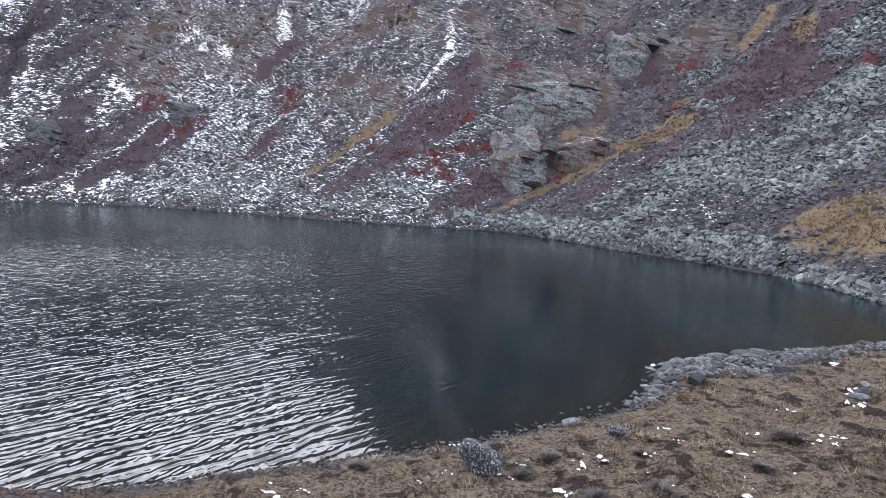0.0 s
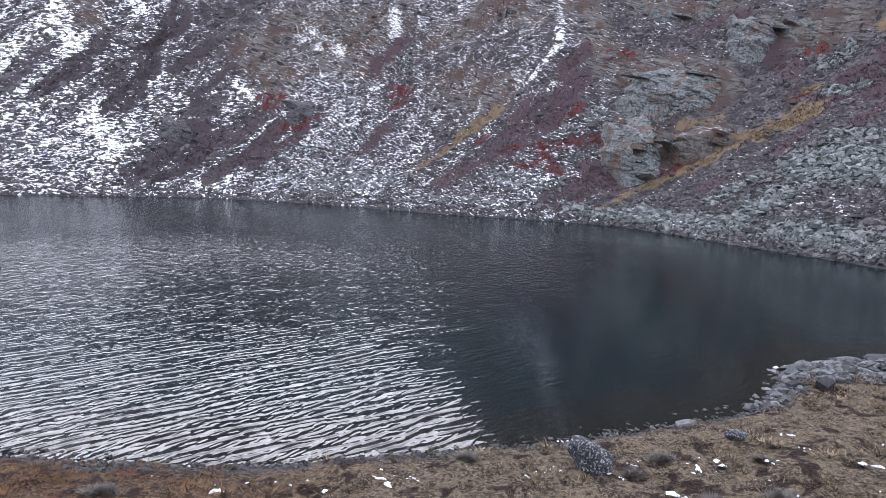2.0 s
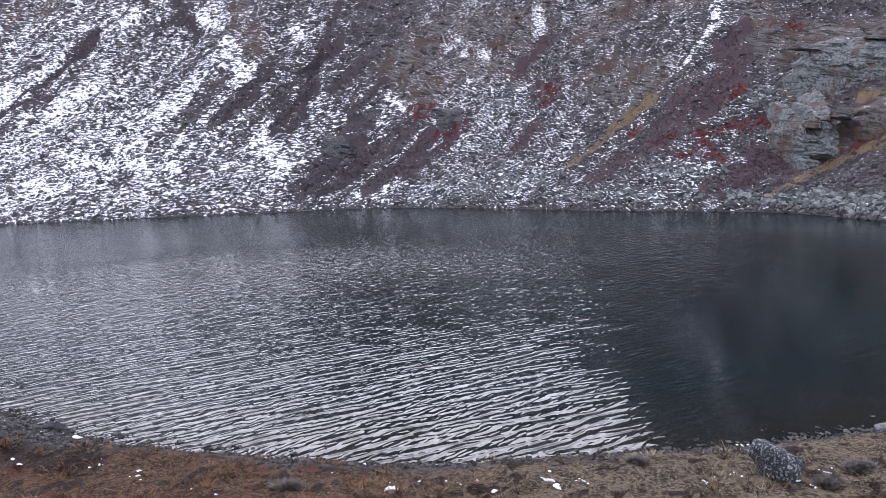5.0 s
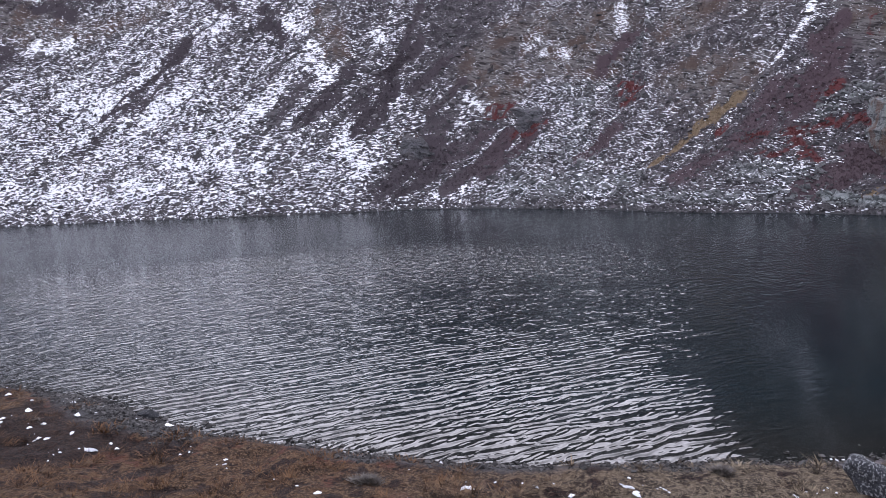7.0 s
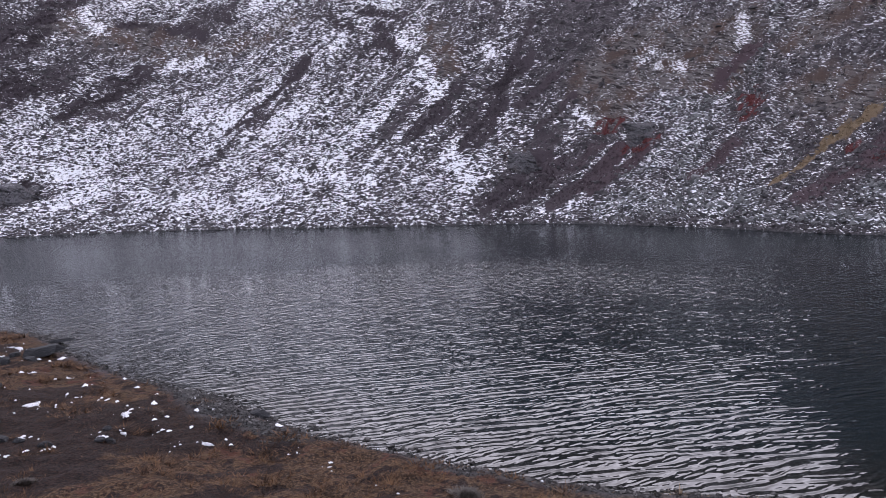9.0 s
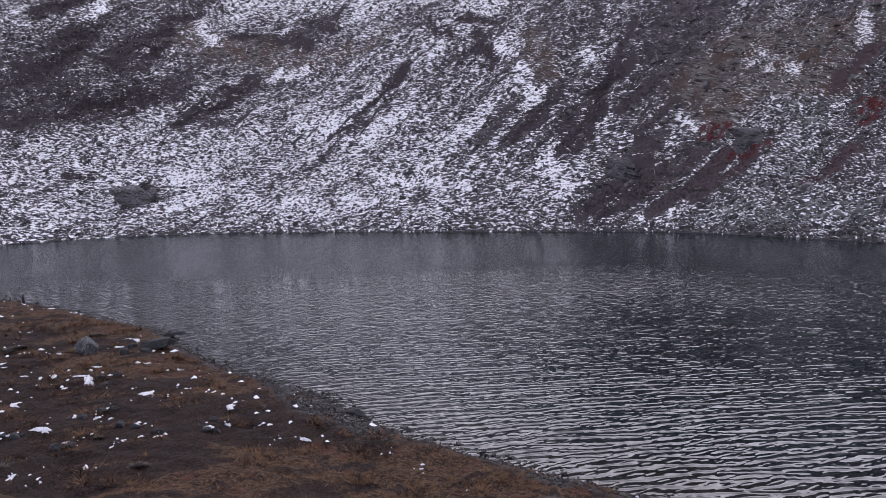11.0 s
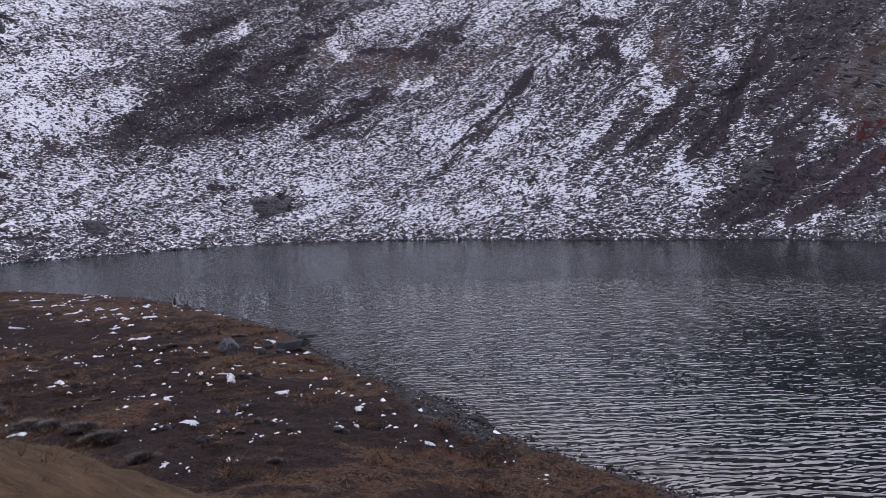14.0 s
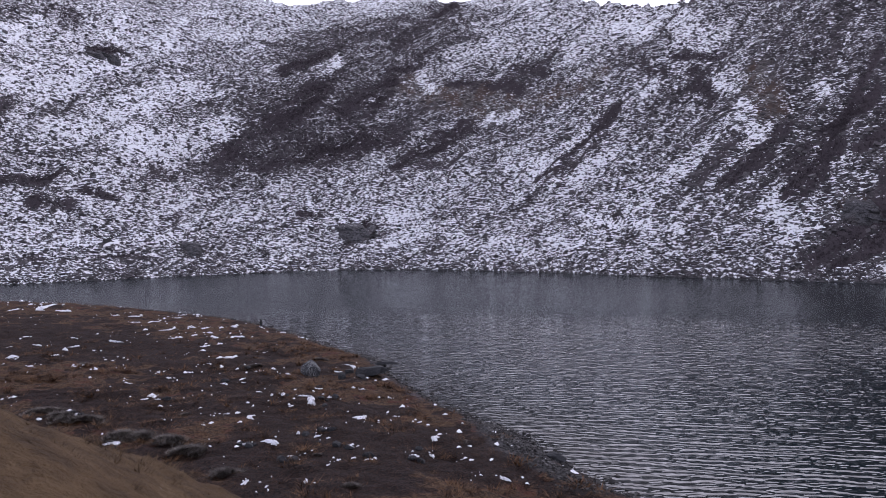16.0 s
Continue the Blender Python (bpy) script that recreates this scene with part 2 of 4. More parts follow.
def land(x, y):
    """Height, and per point: bearing, whether far side, distance from the shores."""
    r, b = np.hypot(x, y), np.degrees(np.arctan2(x, y))
    dn = dist_line(x, y, NEAR_LINE)
    df, along = dist_line(x, y, FAR_LINE, True)
    wet = in_lake(x, y)
    # beyond the lake's two ends the sides meet
    far = (~wet) & (df < dn)
    s1, w1, s2, crest = (np.interp(b, SLOPE[:, 0], SLOPE[:, i]) for i in (1, 2, 3, 4))
    d = df
    crest = crest * (1 + 0.06 * fbm(b * .12, b * 0 + 3.3, 3))
    crest = crest + np.interp(b, [q[0] for q in NOTCH], [q[1] for q in NOTCH])
    up = np.minimum(d, w1) * s1 + np.clip(np.minimum(d, crest) - w1, 0, None) * s2 - np.clip(d - crest, 0, None) * .5
    up = np.maximum(up, 0.02 * d)
    grow = smooth(0, 60, d)
    # gullies run down the fall line; hummocks on the lower slope
    lean = along - d * np.interp(b, [-75, -55, -35, -15], [.85, .8, .45, .1])
    gully = fbm(lean * .05, d * .008 + 2, 4)
    fine = fbm(x * .11, y * .11, 4, .55)
    up = up + grow * (9 * gully * smooth(0, 120, d) + 3.2 * fine) + 0.35 * smooth(0, 4, d) * fbm(x * .6, y * .6, 3)
    hum = smooth(-62, -75, b) * smooth(2, 20, d) * smooth(110, 50, d)
    up = up + hum * 3.0 * fbm(x * .05 + 4, y * .05, 2)
    # ledges on the crags
    crag = cover(x, y, CLIFF, .6, .12)
    step = 3.2 + 1.5 * fbm(x * .03, y * .03, 2)
    q = up / step + .6 * fbm(x * .09, y * .09, 2)
    fr = q - np.floor(q)
    up = up + crag * step * .95 * (smooth(.35, .75, fr) - fr)
    up = up + crag * 1.2 * fbm(x * .35, y * .35, 3, .6)
    up = up + 0.25 * smooth(0, 1.5, d)
    # near bank: a low bench round the knoll
    g = dn
    lip = 0.3 * smooth(0, 1.2, g) + 0.05 * g + 0.25 * smooth(0, 3, g) * fbm(x * .22, y * .22, 3) + smooth(0, 1.5, g) * (.16 * fbm(x * .55, y * .55, 2) + .13 * fbm(x * 1.6, y * 1.6, 3, .6))
    lip = np.minimum(lip, 2.2 + .02 * g + .3 * fbm(x * .1, y * .1, 3))
    knoll = 4.85 * np.exp(-(np.hypot(x, y + 1.0) / 6.8) ** 2) + 5.52 * np.exp(-(np.hypot(x + 11.6, y + 2.6) / 7.5) ** 2) + 5.0 * np.exp(-(np.hypot(x, y + 12.0) / 9.0) ** 2)
    bank = lip + knoll
    bed = -np.minimum(np.minimum(dn * .22, df * .5), 4.0) - .05
    meet = smooth(0, 10, dn - df)
    up = up * meet + lip * (1 - meet)
    z = np.where(wet, bed, np.where(far, up, bank))
    return z, b, far, wet, dn, df, crag, lean


# ---- materials ----
class Shade:
    """A node material, its nodes wired with short calls."""

    def __init__(self, name, rough=0.85, spec=0.3):
        self.mat = bpy.data.materials.new(name)
        self.mat.use_nodes = True
        self.t = self.mat.node_tree
        self.bsdf = self.t.nodes["Principled BSDF"]
        self.bsdf.inputs["Roughness"].default_value = rough
        self.bsdf.inputs["Specular IOR Level"].default_value = spec
        self.geo = self.t.nodes.new("ShaderNodeNewGeometry")
        self.pos = self.geo.outputs["Position"]

    def put(self, socket, value):
        if isinstance(value, bpy.types.NodeSocket):
            self.t.links.new(value, socket)
        elif isinstance(value, tuple) and len(value) == 3 and socket.type == "RGBA":
            socket.default_value = (*value, 1)
        else:
            socket.default_value = value

    def dipped(self, degrees):
        """Positions turned so that level streaks dip towards the east, as the beds of the rock do."""
        n = self.t.nodes.new("ShaderNodeVectorRotate")
        n.rotation_type = "AXIS_ANGLE"
        n.inputs["Axis"].default_value = (-.34, .94, 0)
        n.inputs["Angle"].default_value = radians(degrees)
        self.t.links.new(self.pos, n.inputs["Vector"])
        return n.outputs[0]

    def noise(self, scale, detail=4, rough=0.55, stretch=None, warp=0.0, dip=0.0):
        n = self.t.nodes.new("ShaderNodeTexNoise")
        n.inputs["Scale"].default_value, n.inputs["Detail"].default_value = scale, detail
        n.inputs["Roughness"].default_value, n.inputs["Distortion"].default_value = rough, warp
        src = self.dipped(dip) if dip else self.pos
        if stretch:
            m = self.t.nodes.new("ShaderNodeMapping")
            m.inputs["Scale"].default_value = stretch[:3]
            if len(stretch) > 3:
                m.inputs["Rotation"].default_value = (0, 0, radians(stretch[3]))
            self.t.links.new(src, m.inputs["Vector"])
            src = m.outputs[0]
        self.t.links.new(src, n.inputs["Vector"])
        return n.outputs["Fac"]

    def math(self, op, a, b=0.0, c=0.0, clamp=False):
        n = self.t.nodes.new("ShaderNodeMath")
        n.operation, n.use_clamp = op, clamp
        for s, v in zip(n.inputs, (a, b, c)):
            self.put(s, v)
        return n.outputs[0]

    def ramp(self, v, lo, hi, to_lo=0.0, to_hi=1.0):
        n = self.t.nodes.new("ShaderNodeMapRange")
        n.interpolation_type = "SMOOTHSTEP"
        for s, q in zip(n.inputs, (v, lo, hi, to_lo, to_hi)):
            self.put(s, q)
        return n.outputs[0]

    def mix(self, f, a, b):
        n = self.t.nodes.new("ShaderNodeMix")
        n.data_type = "RGBA"
        self.put(n.inputs["Factor"], f)
        self.put(n.inputs["A"], a)
        self.put(n.inputs["B"], b)
        return n.outputs["Result"]

    def attr(self, name):
        n = self.t.nodes.new("ShaderNodeAttribute")
        n.attribute_name = name
        s = self.t.nodes.new("ShaderNodeSeparateColor")
        self.t.links.new(n.outputs["Color"], s.inputs[0])
        return s.outputs[0], s.outputs[1], s.outputs[2], n.outputs["Alpha"]

    def up(self):
        s = self.t.nodes.new("ShaderNodeSeparateXYZ")
        self.t.links.new(self.geo.outputs["Normal"], s.inputs[0])
        return s.outputs[2]

    def island(self):
        return self.geo.outputs["Random Per Island"]

    def each(self):
        return self.t.nodes.new("ShaderNodeObjectInfo").outputs["Random"]

    def bump(self, h, strength=0.5, distance=0.05, below=None):
        n = self.t.nodes.new("ShaderNodeBump")
        n.inputs["Strength"].default_value, n.inputs["Distance"].default_value = strength, distance
        self.t.links.new(h, n.inputs["Height"])
        if below is not None:
            self.t.links.new(below, n.inputs["Normal"])
        return n.outputs[0]

    def done(self, color, normal=None, rough=None):
        self.put(self.bsdf.inputs["Base Color"], color)
        if normal is not None:
            self.put(self.bsdf.inputs["Normal"], normal)
        if rough is not None:
            self.put(self.bsdf.inputs["Roughness"], rough)
        return self.mat


def ground_material():
    s = Shade("mountain_ground", .9, .2)
    snow, red, ochre, scrub = s.attr("cov")
    crag, talus, bank, damp = s.attr("cov2")
    heath, rusty, west, knoll = s.attr("cov3")
    n1, n2, n3 = s.noise(.35, 6), s.noise(2.2, 5, .65), s.noise(9, 4, .7)
    rock = s.mix(s.ramp(n1, .35, .65), (.05, .043, .046), (.135, .122, .127))
    rock = s.mix(s.ramp(n2, .42, .58), rock, (.03, .026, .03))
    # bedded crag: thin dark partings, rust and pale faces
    bed = s.noise(.6, 7, .7, (.6, .6, 3.4), .5, -20)
    face = s.mix(s.ramp(bed, .4, .56), (.024, .02, .02), (.15, .138, .132))
    face = s.mix(s.ramp(s.noise(.16, 4, .6), .45, .62), face, s.mix(bed, (.04, .026, .022), (.125, .09, .075)))
    face = s.mix(s.ramp(s.noise(.5, 4, .7, (1, 1, .3), .8), .6, .66), face, (.014, .012, .013))
    # shade in the gaps between talus blocks, painted as near-black ground
    rock = s.mix(s.math("MULTIPLY", talus, .8), rock, (.03, .03, .032))
    col = s.mix(crag, rock, face)
    col = s.mix(s.ramp(s.math("ADD", scrub, s.math("MULTIPLY", n2, .6)), .55, .95), col, s.mix(west, s.mix(n3, (.041, .0285, .033), (.1, .069, .077)), s.mix(n3, (.03, .025, .029), (.085, .07, .078))))
    col = s.mix(s.ramp(s.math("ADD", ochre, s.math("MULTIPLY", n2, .6)), .6, .95), col, s.mix(n3, (.095, .068, .042), (.25, .185, .115)))
    col = s.mix(s.ramp(s.math("ADD", red, s.math("MULTIPLY", n2, .6)), .65, 1.0), col, s.mix(n3, (.06, .02, .021), (.14, .042, .041)))
    # the near bank: brown turf with darker heath
    b2, b3 = s.noise(1.4, 6, .7), s.noise(12, 5, .78)
    turf = s.mix(s.ramp(b2, .4, .6), (.026, .019, .014), (.12, .092, .062))
    turf = s.mix(s.ramp(b3, .45, .58), turf, (.2, .16, .11))
    speck = s.ramp(s.noise(5, 5, .72, (1, 1, 2.2)), .53, .6)
    turf = s.mix(speck, turf, (.035, .024, .018))
    warm = s.mix(s.ramp(b2, .35, .65), (.02, .011, .006), (.075, .038, .018))
    warm = s.mix(s.ramp(b3, .45, .62), warm, (.16, .1, .055))
    warm = s.mix(s.ramp(s.noise(.8, 4, .6), .52, .66), warm, s.mix(b3, (.045, .018, .012), (.13, .05, .03)))
    warm = s.mix(speck, warm, (.02, .011, .008))
    turf = s.mix(rusty, turf, warm)
    turf = s.mix(knoll, turf, s.mix(s.ramp(b2, .3, .7), (.055, .033, .016), (.135, .086, .042)))
    dark = s.mix(s.ramp(b3, .4, .62), (.006, .004, .0036), (.042, .022, .016))
    turf = s.mix(s.ramp(s.math("ADD", heath, s.math("MULTIPLY", b2, .9)), .62, .95), turf, dark)
    col = s.mix(bank, col, turf)
    col = s.mix(damp, col, s.mix(n2, (.035, .035, .037), (.085, .085, .085)))
    # snow lies in level streaks between the stones
    level_fine = s.noise(1.0, 4, .68, (.75, .75, 2.3), .4)
    dip_fine = s.noise(1.75, 4, .66, (.55, .55, 2.5), .4, -24)
    fine = s.math("ADD", s.math("MULTIPLY", level_fine, west), s.math("MULTIPLY", dip_fine, s.math("SUBTRACT", 1.0, west)))
    grain = s.math("ADD", s.math("MULTIPLY", fine, .82), s.math("MULTIPLY", n1, .18))
    level = s.math("SUBTRACT", .7, s.math("MULTIPLY", snow, .36))
    lie = s.ramp(s.math("SUBTRACT", grain, level), -.004, .006)
    col = s.mix(lie, col, s.mix(n1, (.82, .84, .87), (.92, .93, .94)))
    h = s.math("ADD", s.math("MULTIPLY", n2, .6), s.math("MULTIPLY", n3, .4))
    return s.done(col, s.bump(h, .9, .4))


def stone_material(name, dark, light, snowy=True, lichen=0.0, each=False, sombre=False):
    s = Shade(name, .82, .3)
    n1, n2 = s.noise(1.6, 5), s.noise(11, 5, .7)
    who = s.each() if each else s.island()
    base = s.mix(who, dark, light)
    if sombre:
        # away from the blue-grey talus the scree is browner and darker
        base = s.mix(s.attr("cov2")[1], s.mix(who, (.034, .028, .031), (.165, .15, .155)), base)
    col = s.mix(s.ramp(n1, .3, .7), s.mix(.5, base, dark), base)
    col = s.mix(s.ramp(n2, .5, .66), col, tuple(c * .45 for c in dark))
    if lichen:
        col = s.mix(s.math("MULTIPLY", s.ramp(s.noise(16, 5, .7), .53, .58), lichen), col, (.42, .43, .43))
    if snowy:
        snow = s.attr("cov")[0]
        top = s.math("ADD", s.math("MULTIPLY", s.up(), .55), s.math("MULTIPLY", s.noise(1.3, 4, .6), .6))
        lie = s.ramp(s.math("ADD", top, s.math("MULTIPLY", snow, .56)), 1.0, 1.07)
        col = s.mix(lie, col, (.8, .82, .86))
    return s.done(col, s.bump(n2, .5, .04))


def leaf_material(name, a, b, each=False, rusty=False, shrub=False):
    s = Shade(name, .8, .15)
    who = s.each() if each else s.island()
    f = s.math("ADD", s.math("MULTIPLY", s.ramp(s.noise(.9, 4, .6), .4, .6), .36), s.math("MULTIPLY", s.ramp(s.noise(3.6, 3, .6), .44, .57), .5))
    f = s.math("ADD", f, s.math("MULTIPLY", who, .14))
    col = s.mix(f, a, b)
    if rusty:
        col = s.mix(s.ramp(s.attr("cov3")[1], 0, 1, 0, .9), col, s.mix(s.attr("cov3")[3], s.mix(f, (.018, .008, .005), (.19, .102, .05)), s.mix(f, (.045, .027, .013), (.155, .1, .05))))
    if shrub:
        col = s.mix(s.attr("cov3")[2], col, s.mix(f, (.03, .025, .029), (.09, .074, .082)))
    return s.done(col)


def snow_material():
    s = Shade("old_snow", .6, .4)
    n = s.noise(5, 5, .6)
    return s.done(s.mix(n, (.7, .73, .78), (.9, .91, .93)), s.bump(n, .5, .05))


def water_material():
    s = Shade("lake_water", .05, .34)
    s.bsdf.inputs["IOR"].default_value = 1.33
    ripple, shallow, film, open_water = s.attr("cov")

    def dot(vx, vy):
        n = s.t.nodes.new("ShaderNodeVectorMath")
        n.operation = "DOT_PRODUCT"
        n.inputs[1].default_value = (vx, vy, 0)
        s.t.links.new(s.pos, n.inputs[0])
        return n.outputs["Value"]

    def train(heading, length, warp, seed):
        """Wind waves with crests along a heading, broken into short lengths."""
        a = radians(heading)
        u, v = dot(math.cos(a), -math.sin(a)), dot(math.sin(a), math.cos(a))
        c = s.t.nodes.new("ShaderNodeCombineXYZ")
        s.put(c.inputs[0], s.math("MULTIPLY", u, .55 / length))
        s.put(c.inputs[1], s.math("MULTIPLY", v, .16 / length))
        c.inputs[2].default_value = seed
        n = s.t.nodes.new("ShaderNodeTexNoise")
        n.inputs["Scale"].default_value, n.inputs["Detail"].default_value = 1.0, 2.0
        s.t.links.new(c.outputs[0], n.inputs["Vector"])
        ph = s.math("ADD", s.math("MULTIPLY", u, 6.2832 / length), s.math("MULTIPLY", n.outputs["Fac"], warp))
        env = s.ramp(s.noise(.28 / length, 2, .5, (1, 1, 1)), .3, .65, .35, 1.0)
        return s.math("MULTIPLY", s.math("MULTIPLY", s.math("SINE", ph), env), length)

    h = s.math("ADD", train(38, .66, 16, 0.0), s.math("MULTIPLY", train(52, .42, 14, 3.0), .7))
    h = s.math("ADD", h, s.math("MULTIPLY", train(20, .26, 12, 7.0), .75))
    # short choppy waves farther from the near bank
    chop = s.math("SUBTRACT", s.noise(1.0, 1.5, .55, (1.7, .9, 1, -35), .5), .5)
    h = s.math("MULTIPLY", h, s.ramp(open_water, 0, 1, 1, .8))
    h = s.math("ADD", h, s.math("MULTIPLY", s.math("MULTIPLY", chop, 15.0), open_water))
    h = s.math("MULTIPLY", s.math("MULTIPLY", h, ripple), .022)
    bed = s.mix(s.noise(.7, 4), (.003, .005, .0045), (.02, .018, .014))
    col = s.mix(shallow, (.0016, .0078, .0102), bed)
    return s.done(col, s.bump(h, 1.0, 1.0), film)


GROUND_MAT = ground_material()
TALUS_MAT = stone_material("grey_talus", (.045, .05, .051), (.36, .385, .375), sombre=True)
SHORE_STONE_MAT = stone_material("shore_stone", (.022, .023, .025), (.24, .247, .252), True, .15, True)
DARK_STONE_MAT = stone_material("dark_wet_stone", (.012, .013, .015), (.036, .037, .041), False, .1, True)
LICHEN_MAT = stone_material("lichen_boulder", (.024, .026, .031), (.06, .062, .07), False, .6, True)
SNOW_MAT = snow_material()
WATER_MAT = water_material()
SCRUB_MAT = leaf_material("dark_scrub_twigs", (.041, .0285, .033), (.104, .073, .08), shrub=True)
RED_MAT = leaf_material("red_leaves", (.065, .02, .021), (.155, .044, .042))
STRAW_MAT = leaf_material("straw_grass", (.11, .078, .048), (.27, .2, .122))
TURF_MAT = leaf_material("brown_grass", (.014, .0105, .008), (.36, .285, .195), rusty=True)
TUSSOCK_MAT = leaf_material("tussock_grass", (.018, .013, .01), (.11, .08, .05), rusty=True)
HEATH_MAT = leaf_material("dark_heath", (.004, .0026, .0025), (.036, .018, .013))


# ---- ground, water ----
def mesh_of(name, verts, faces, material, smooth_faces=False):
    me = bpy.data.meshes.new(name)
    verts, faces = np.asarray(verts, np.float32), np.asarray(faces, np.int32)
    me.vertices.add(len(verts))
    me.vertices.foreach_set("co", verts.ravel())
    k = faces.shape[1]
    me.loops.add(faces.size)
    me.loops.foreach_set("vertex_index", faces.ravel())
    me.polygons.add(len(faces))
    me.polygons.foreach_set("loop_start", np.arange(0, faces.size, k, dtype=np.int32))
    me.update(calc_edges=True)
    me.polygons.foreach_set("use_smooth", np.full(len(faces), smooth_faces))
    me.materials.append(material)
    return me


def paint(me, name, values):
    a = me.color_attributes.new(name, "FLOAT_COLOR", "POINT")
    a.data.foreach_set("color", np.asarray(values, np.float32).ravel())


STONY_SPIT = [(10.3, 31.6, 14.6, 31.6, 1.3), (12.5, 33.2, 17.5, 33.4, 1.1), (17.5, 34.0, 25.5, 37.6, 1.0), (8.0, 27.2, 9.6, 30.0, .7)]
COVE = [(-13.6, 17.0, -7.4, 18.1, .5), (-7.4, 18.1, -2.8, 20.0, .5), (-28.6, 18.2, -25.7, 17.4, .6), (-25.7, 17.4, -22.4, 16.5, .8), (-22.4, 16.5, -18.8, 16.2, .5)]
HEATH = [(-27, 5, -22, 8, 2.2), (-30, 10, -25, 13, 2.4), (-26, 12, -23, 14, 1.6), (-48, 9, -42, 10, 3.0), (-40, 2, -35, 5, 2.6),
         (-70, 0, -55, 6, 4.0), (-34, 12, -32, 14, 1.5)]


def covers(x, y, z, b, far, wet, dn, df, crag, along):
    d = df
    gn = fbm(x * .05 + 9, y * .05, 4, .6)
    streak = fbm(along * .11 + 40, d * .012, 4, .6)
    rill = fbm(along * .42 + 11, d * .035, 4, .65)
    base = np.interp(b, [-180, -95, -80, -70, -50, -36, -28, -14, 0, 12, 40], [.53, .53, .52, .52, .54, .46, .39, .35, .31, .2, .06])
    snow = base + .1 * gn + .12 * streak + .17 * rill + np.interp(z, [0, 3, 8, 40, 120], [-.02, .08, .08, .0, .02])
    snow = snow + .3 * cover(x, y, SNOW_FIELD + SNOW_FIELD_FAR + SNOW_FIELD_WEST, .9, .2, .8)
    snow = snow - .15 * cover(x, y, THIN_SNOW, .8, .05, .8)
    scrub = np.maximum(cover(x, y, DARK_SCRUB + DARK_SCRUB_EAST, 1.0, .2, .7), .9 * cover(x, y, DARK_SCRUB_FAR + DARK_SCRUB_WEST, 1.3, .1, .9))
    comb = fbm(along * .2 + 70, d * .016, 4, .65)
    west = smooth(-18, -31, b)
    scrub = np.clip(scrub * (.95 + 1.0 * rill) * (1 - .55 * smooth(-30, -44, b) * smooth(.0, -.3, comb + .3 * rill)), 0, 1)
    scrub = np.maximum(scrub, .6 * smooth(.3, .65, -streak + .5 * gn) * smooth(5, 25, d) * np.interp(b, [-95, -60, -20, 10, 20], [.9, 1, .8, .4, 0]))
    red = cover(x, y, RED_SHRUB, 1.2, .45, 1.0) * smooth(-.4, .2, fbm(x * 1.1, y * 1.1, 3))
    straw = cover(x, y, OCHRE_GRASS, 1.2, .8, .9)
    ochre = straw * smooth(-.9, -.2, fbm(x * .7 + 5, y * .7, 3))
    bare = cover(x, y, BARE_SLOPE, .8, .15, .9)
    talus = np.maximum(cover(x, y, TALUS, .4, .15), .55 * bare) * (1 - .9 * straw)
    snow = snow * (1 - .75 * scrub) * (1 - .8 * red) * (1 - .8 * ochre) * (1 - .6 * talus) * (1 - .22 * crag) + .19 * bare
    snow = np.where(far, np.clip(snow, 0, .58) + .5 * np.clip(snow - .58, 0, .5), 0)
    bank = np.where(far | wet, 0.0, smooth(.35, 1.2, dn + .6 * fbm(x * .7, y * .7, 2)))
    spit = cover(x, y, STONY_SPIT + COVE, .7, .5)
    bank = bank * (1 - spit)
    damp = np.where(far, smooth(.7, .2, d), np.where(wet, 1.0, spit))
    one = far.astype(float)
    dark = np.maximum(cover(x, y, HEATH, 1.0, .4), smooth(-30, -60, b) * smooth(.06, .36, fbm(x * .2 + 3, y * .2, 4, .65) + .6 * fbm(x * .8, y * .8 + 9, 3, .6)))
    dark = dark * smooth(17, 22, np.hypot(x, y)) + .7 * smooth(-.02, .5, fbm(x * 1.5, y * 1.5, 4, .65)) * smooth(5, 13, np.hypot(x + 11.6, y + 2.6))
    rust = np.maximum(smooth(-2, -12, x), smooth(12, 6, np.hypot(x + 11.6, y + 2.6)))
    return (np.stack([snow, red * one, ochre * one, scrub * one], -1),
            np.stack([crag * one, talus * one, bank, damp], -1), np.clip(dark, 0, 1), rust, west, smooth(12.5, 9.0, np.hypot(x + 11.6, y + 2.6)))


bearings = np.concatenate([np.arange(-180, -100, 4), np.arange(-100, 40, .2), np.arange(40, 180, 4)])
radii = np.concatenate([[0.0], np.arange(2, 12, .5), np.arange(12, 46, .16), np.geomspace(46, 60, 40), np.linspace(60.6, 330, 380)[1:], np.arange(331.5, 470, 1.5), np.geomspace(475, 3000, 26)])
gb, gr = np.meshgrid(np.radians(bearings), radii, indexing="ij")
gx, gy = gr * np.sin(gb), gr * np.cos(gb)
land_data = land(gx.ravel(), gy.ravel())
gz = land_data[0]
far_off = smooth(600, 900, gr.ravel())
gz = gz * (1 - far_off) + 20 * far_off
nb, nr = gb.shape
idx = np.arange(nb * nr).reshape(nb, nr)
nxt = np.roll(idx, -1, axis=0)
quads = np.stack([idx[:, :-1], idx[:, 1:], nxt[:, 1:], nxt[:, :-1]], -1).reshape(-1, 4)
ground_mesh = mesh_of("ground", np.stack([gx.ravel(), gy.ravel(), gz], 1), quads, GROUND_MAT, True)
c1, c2, c3, c4, c5, c6 = covers(gx.ravel(), gy.ravel(), *land_data)
paint(ground_mesh, "cov", c1)
paint(ground_mesh, "cov2", c2)
paint(ground_mesh, "cov3", np.stack([c3, c4, c5, c6], 1))
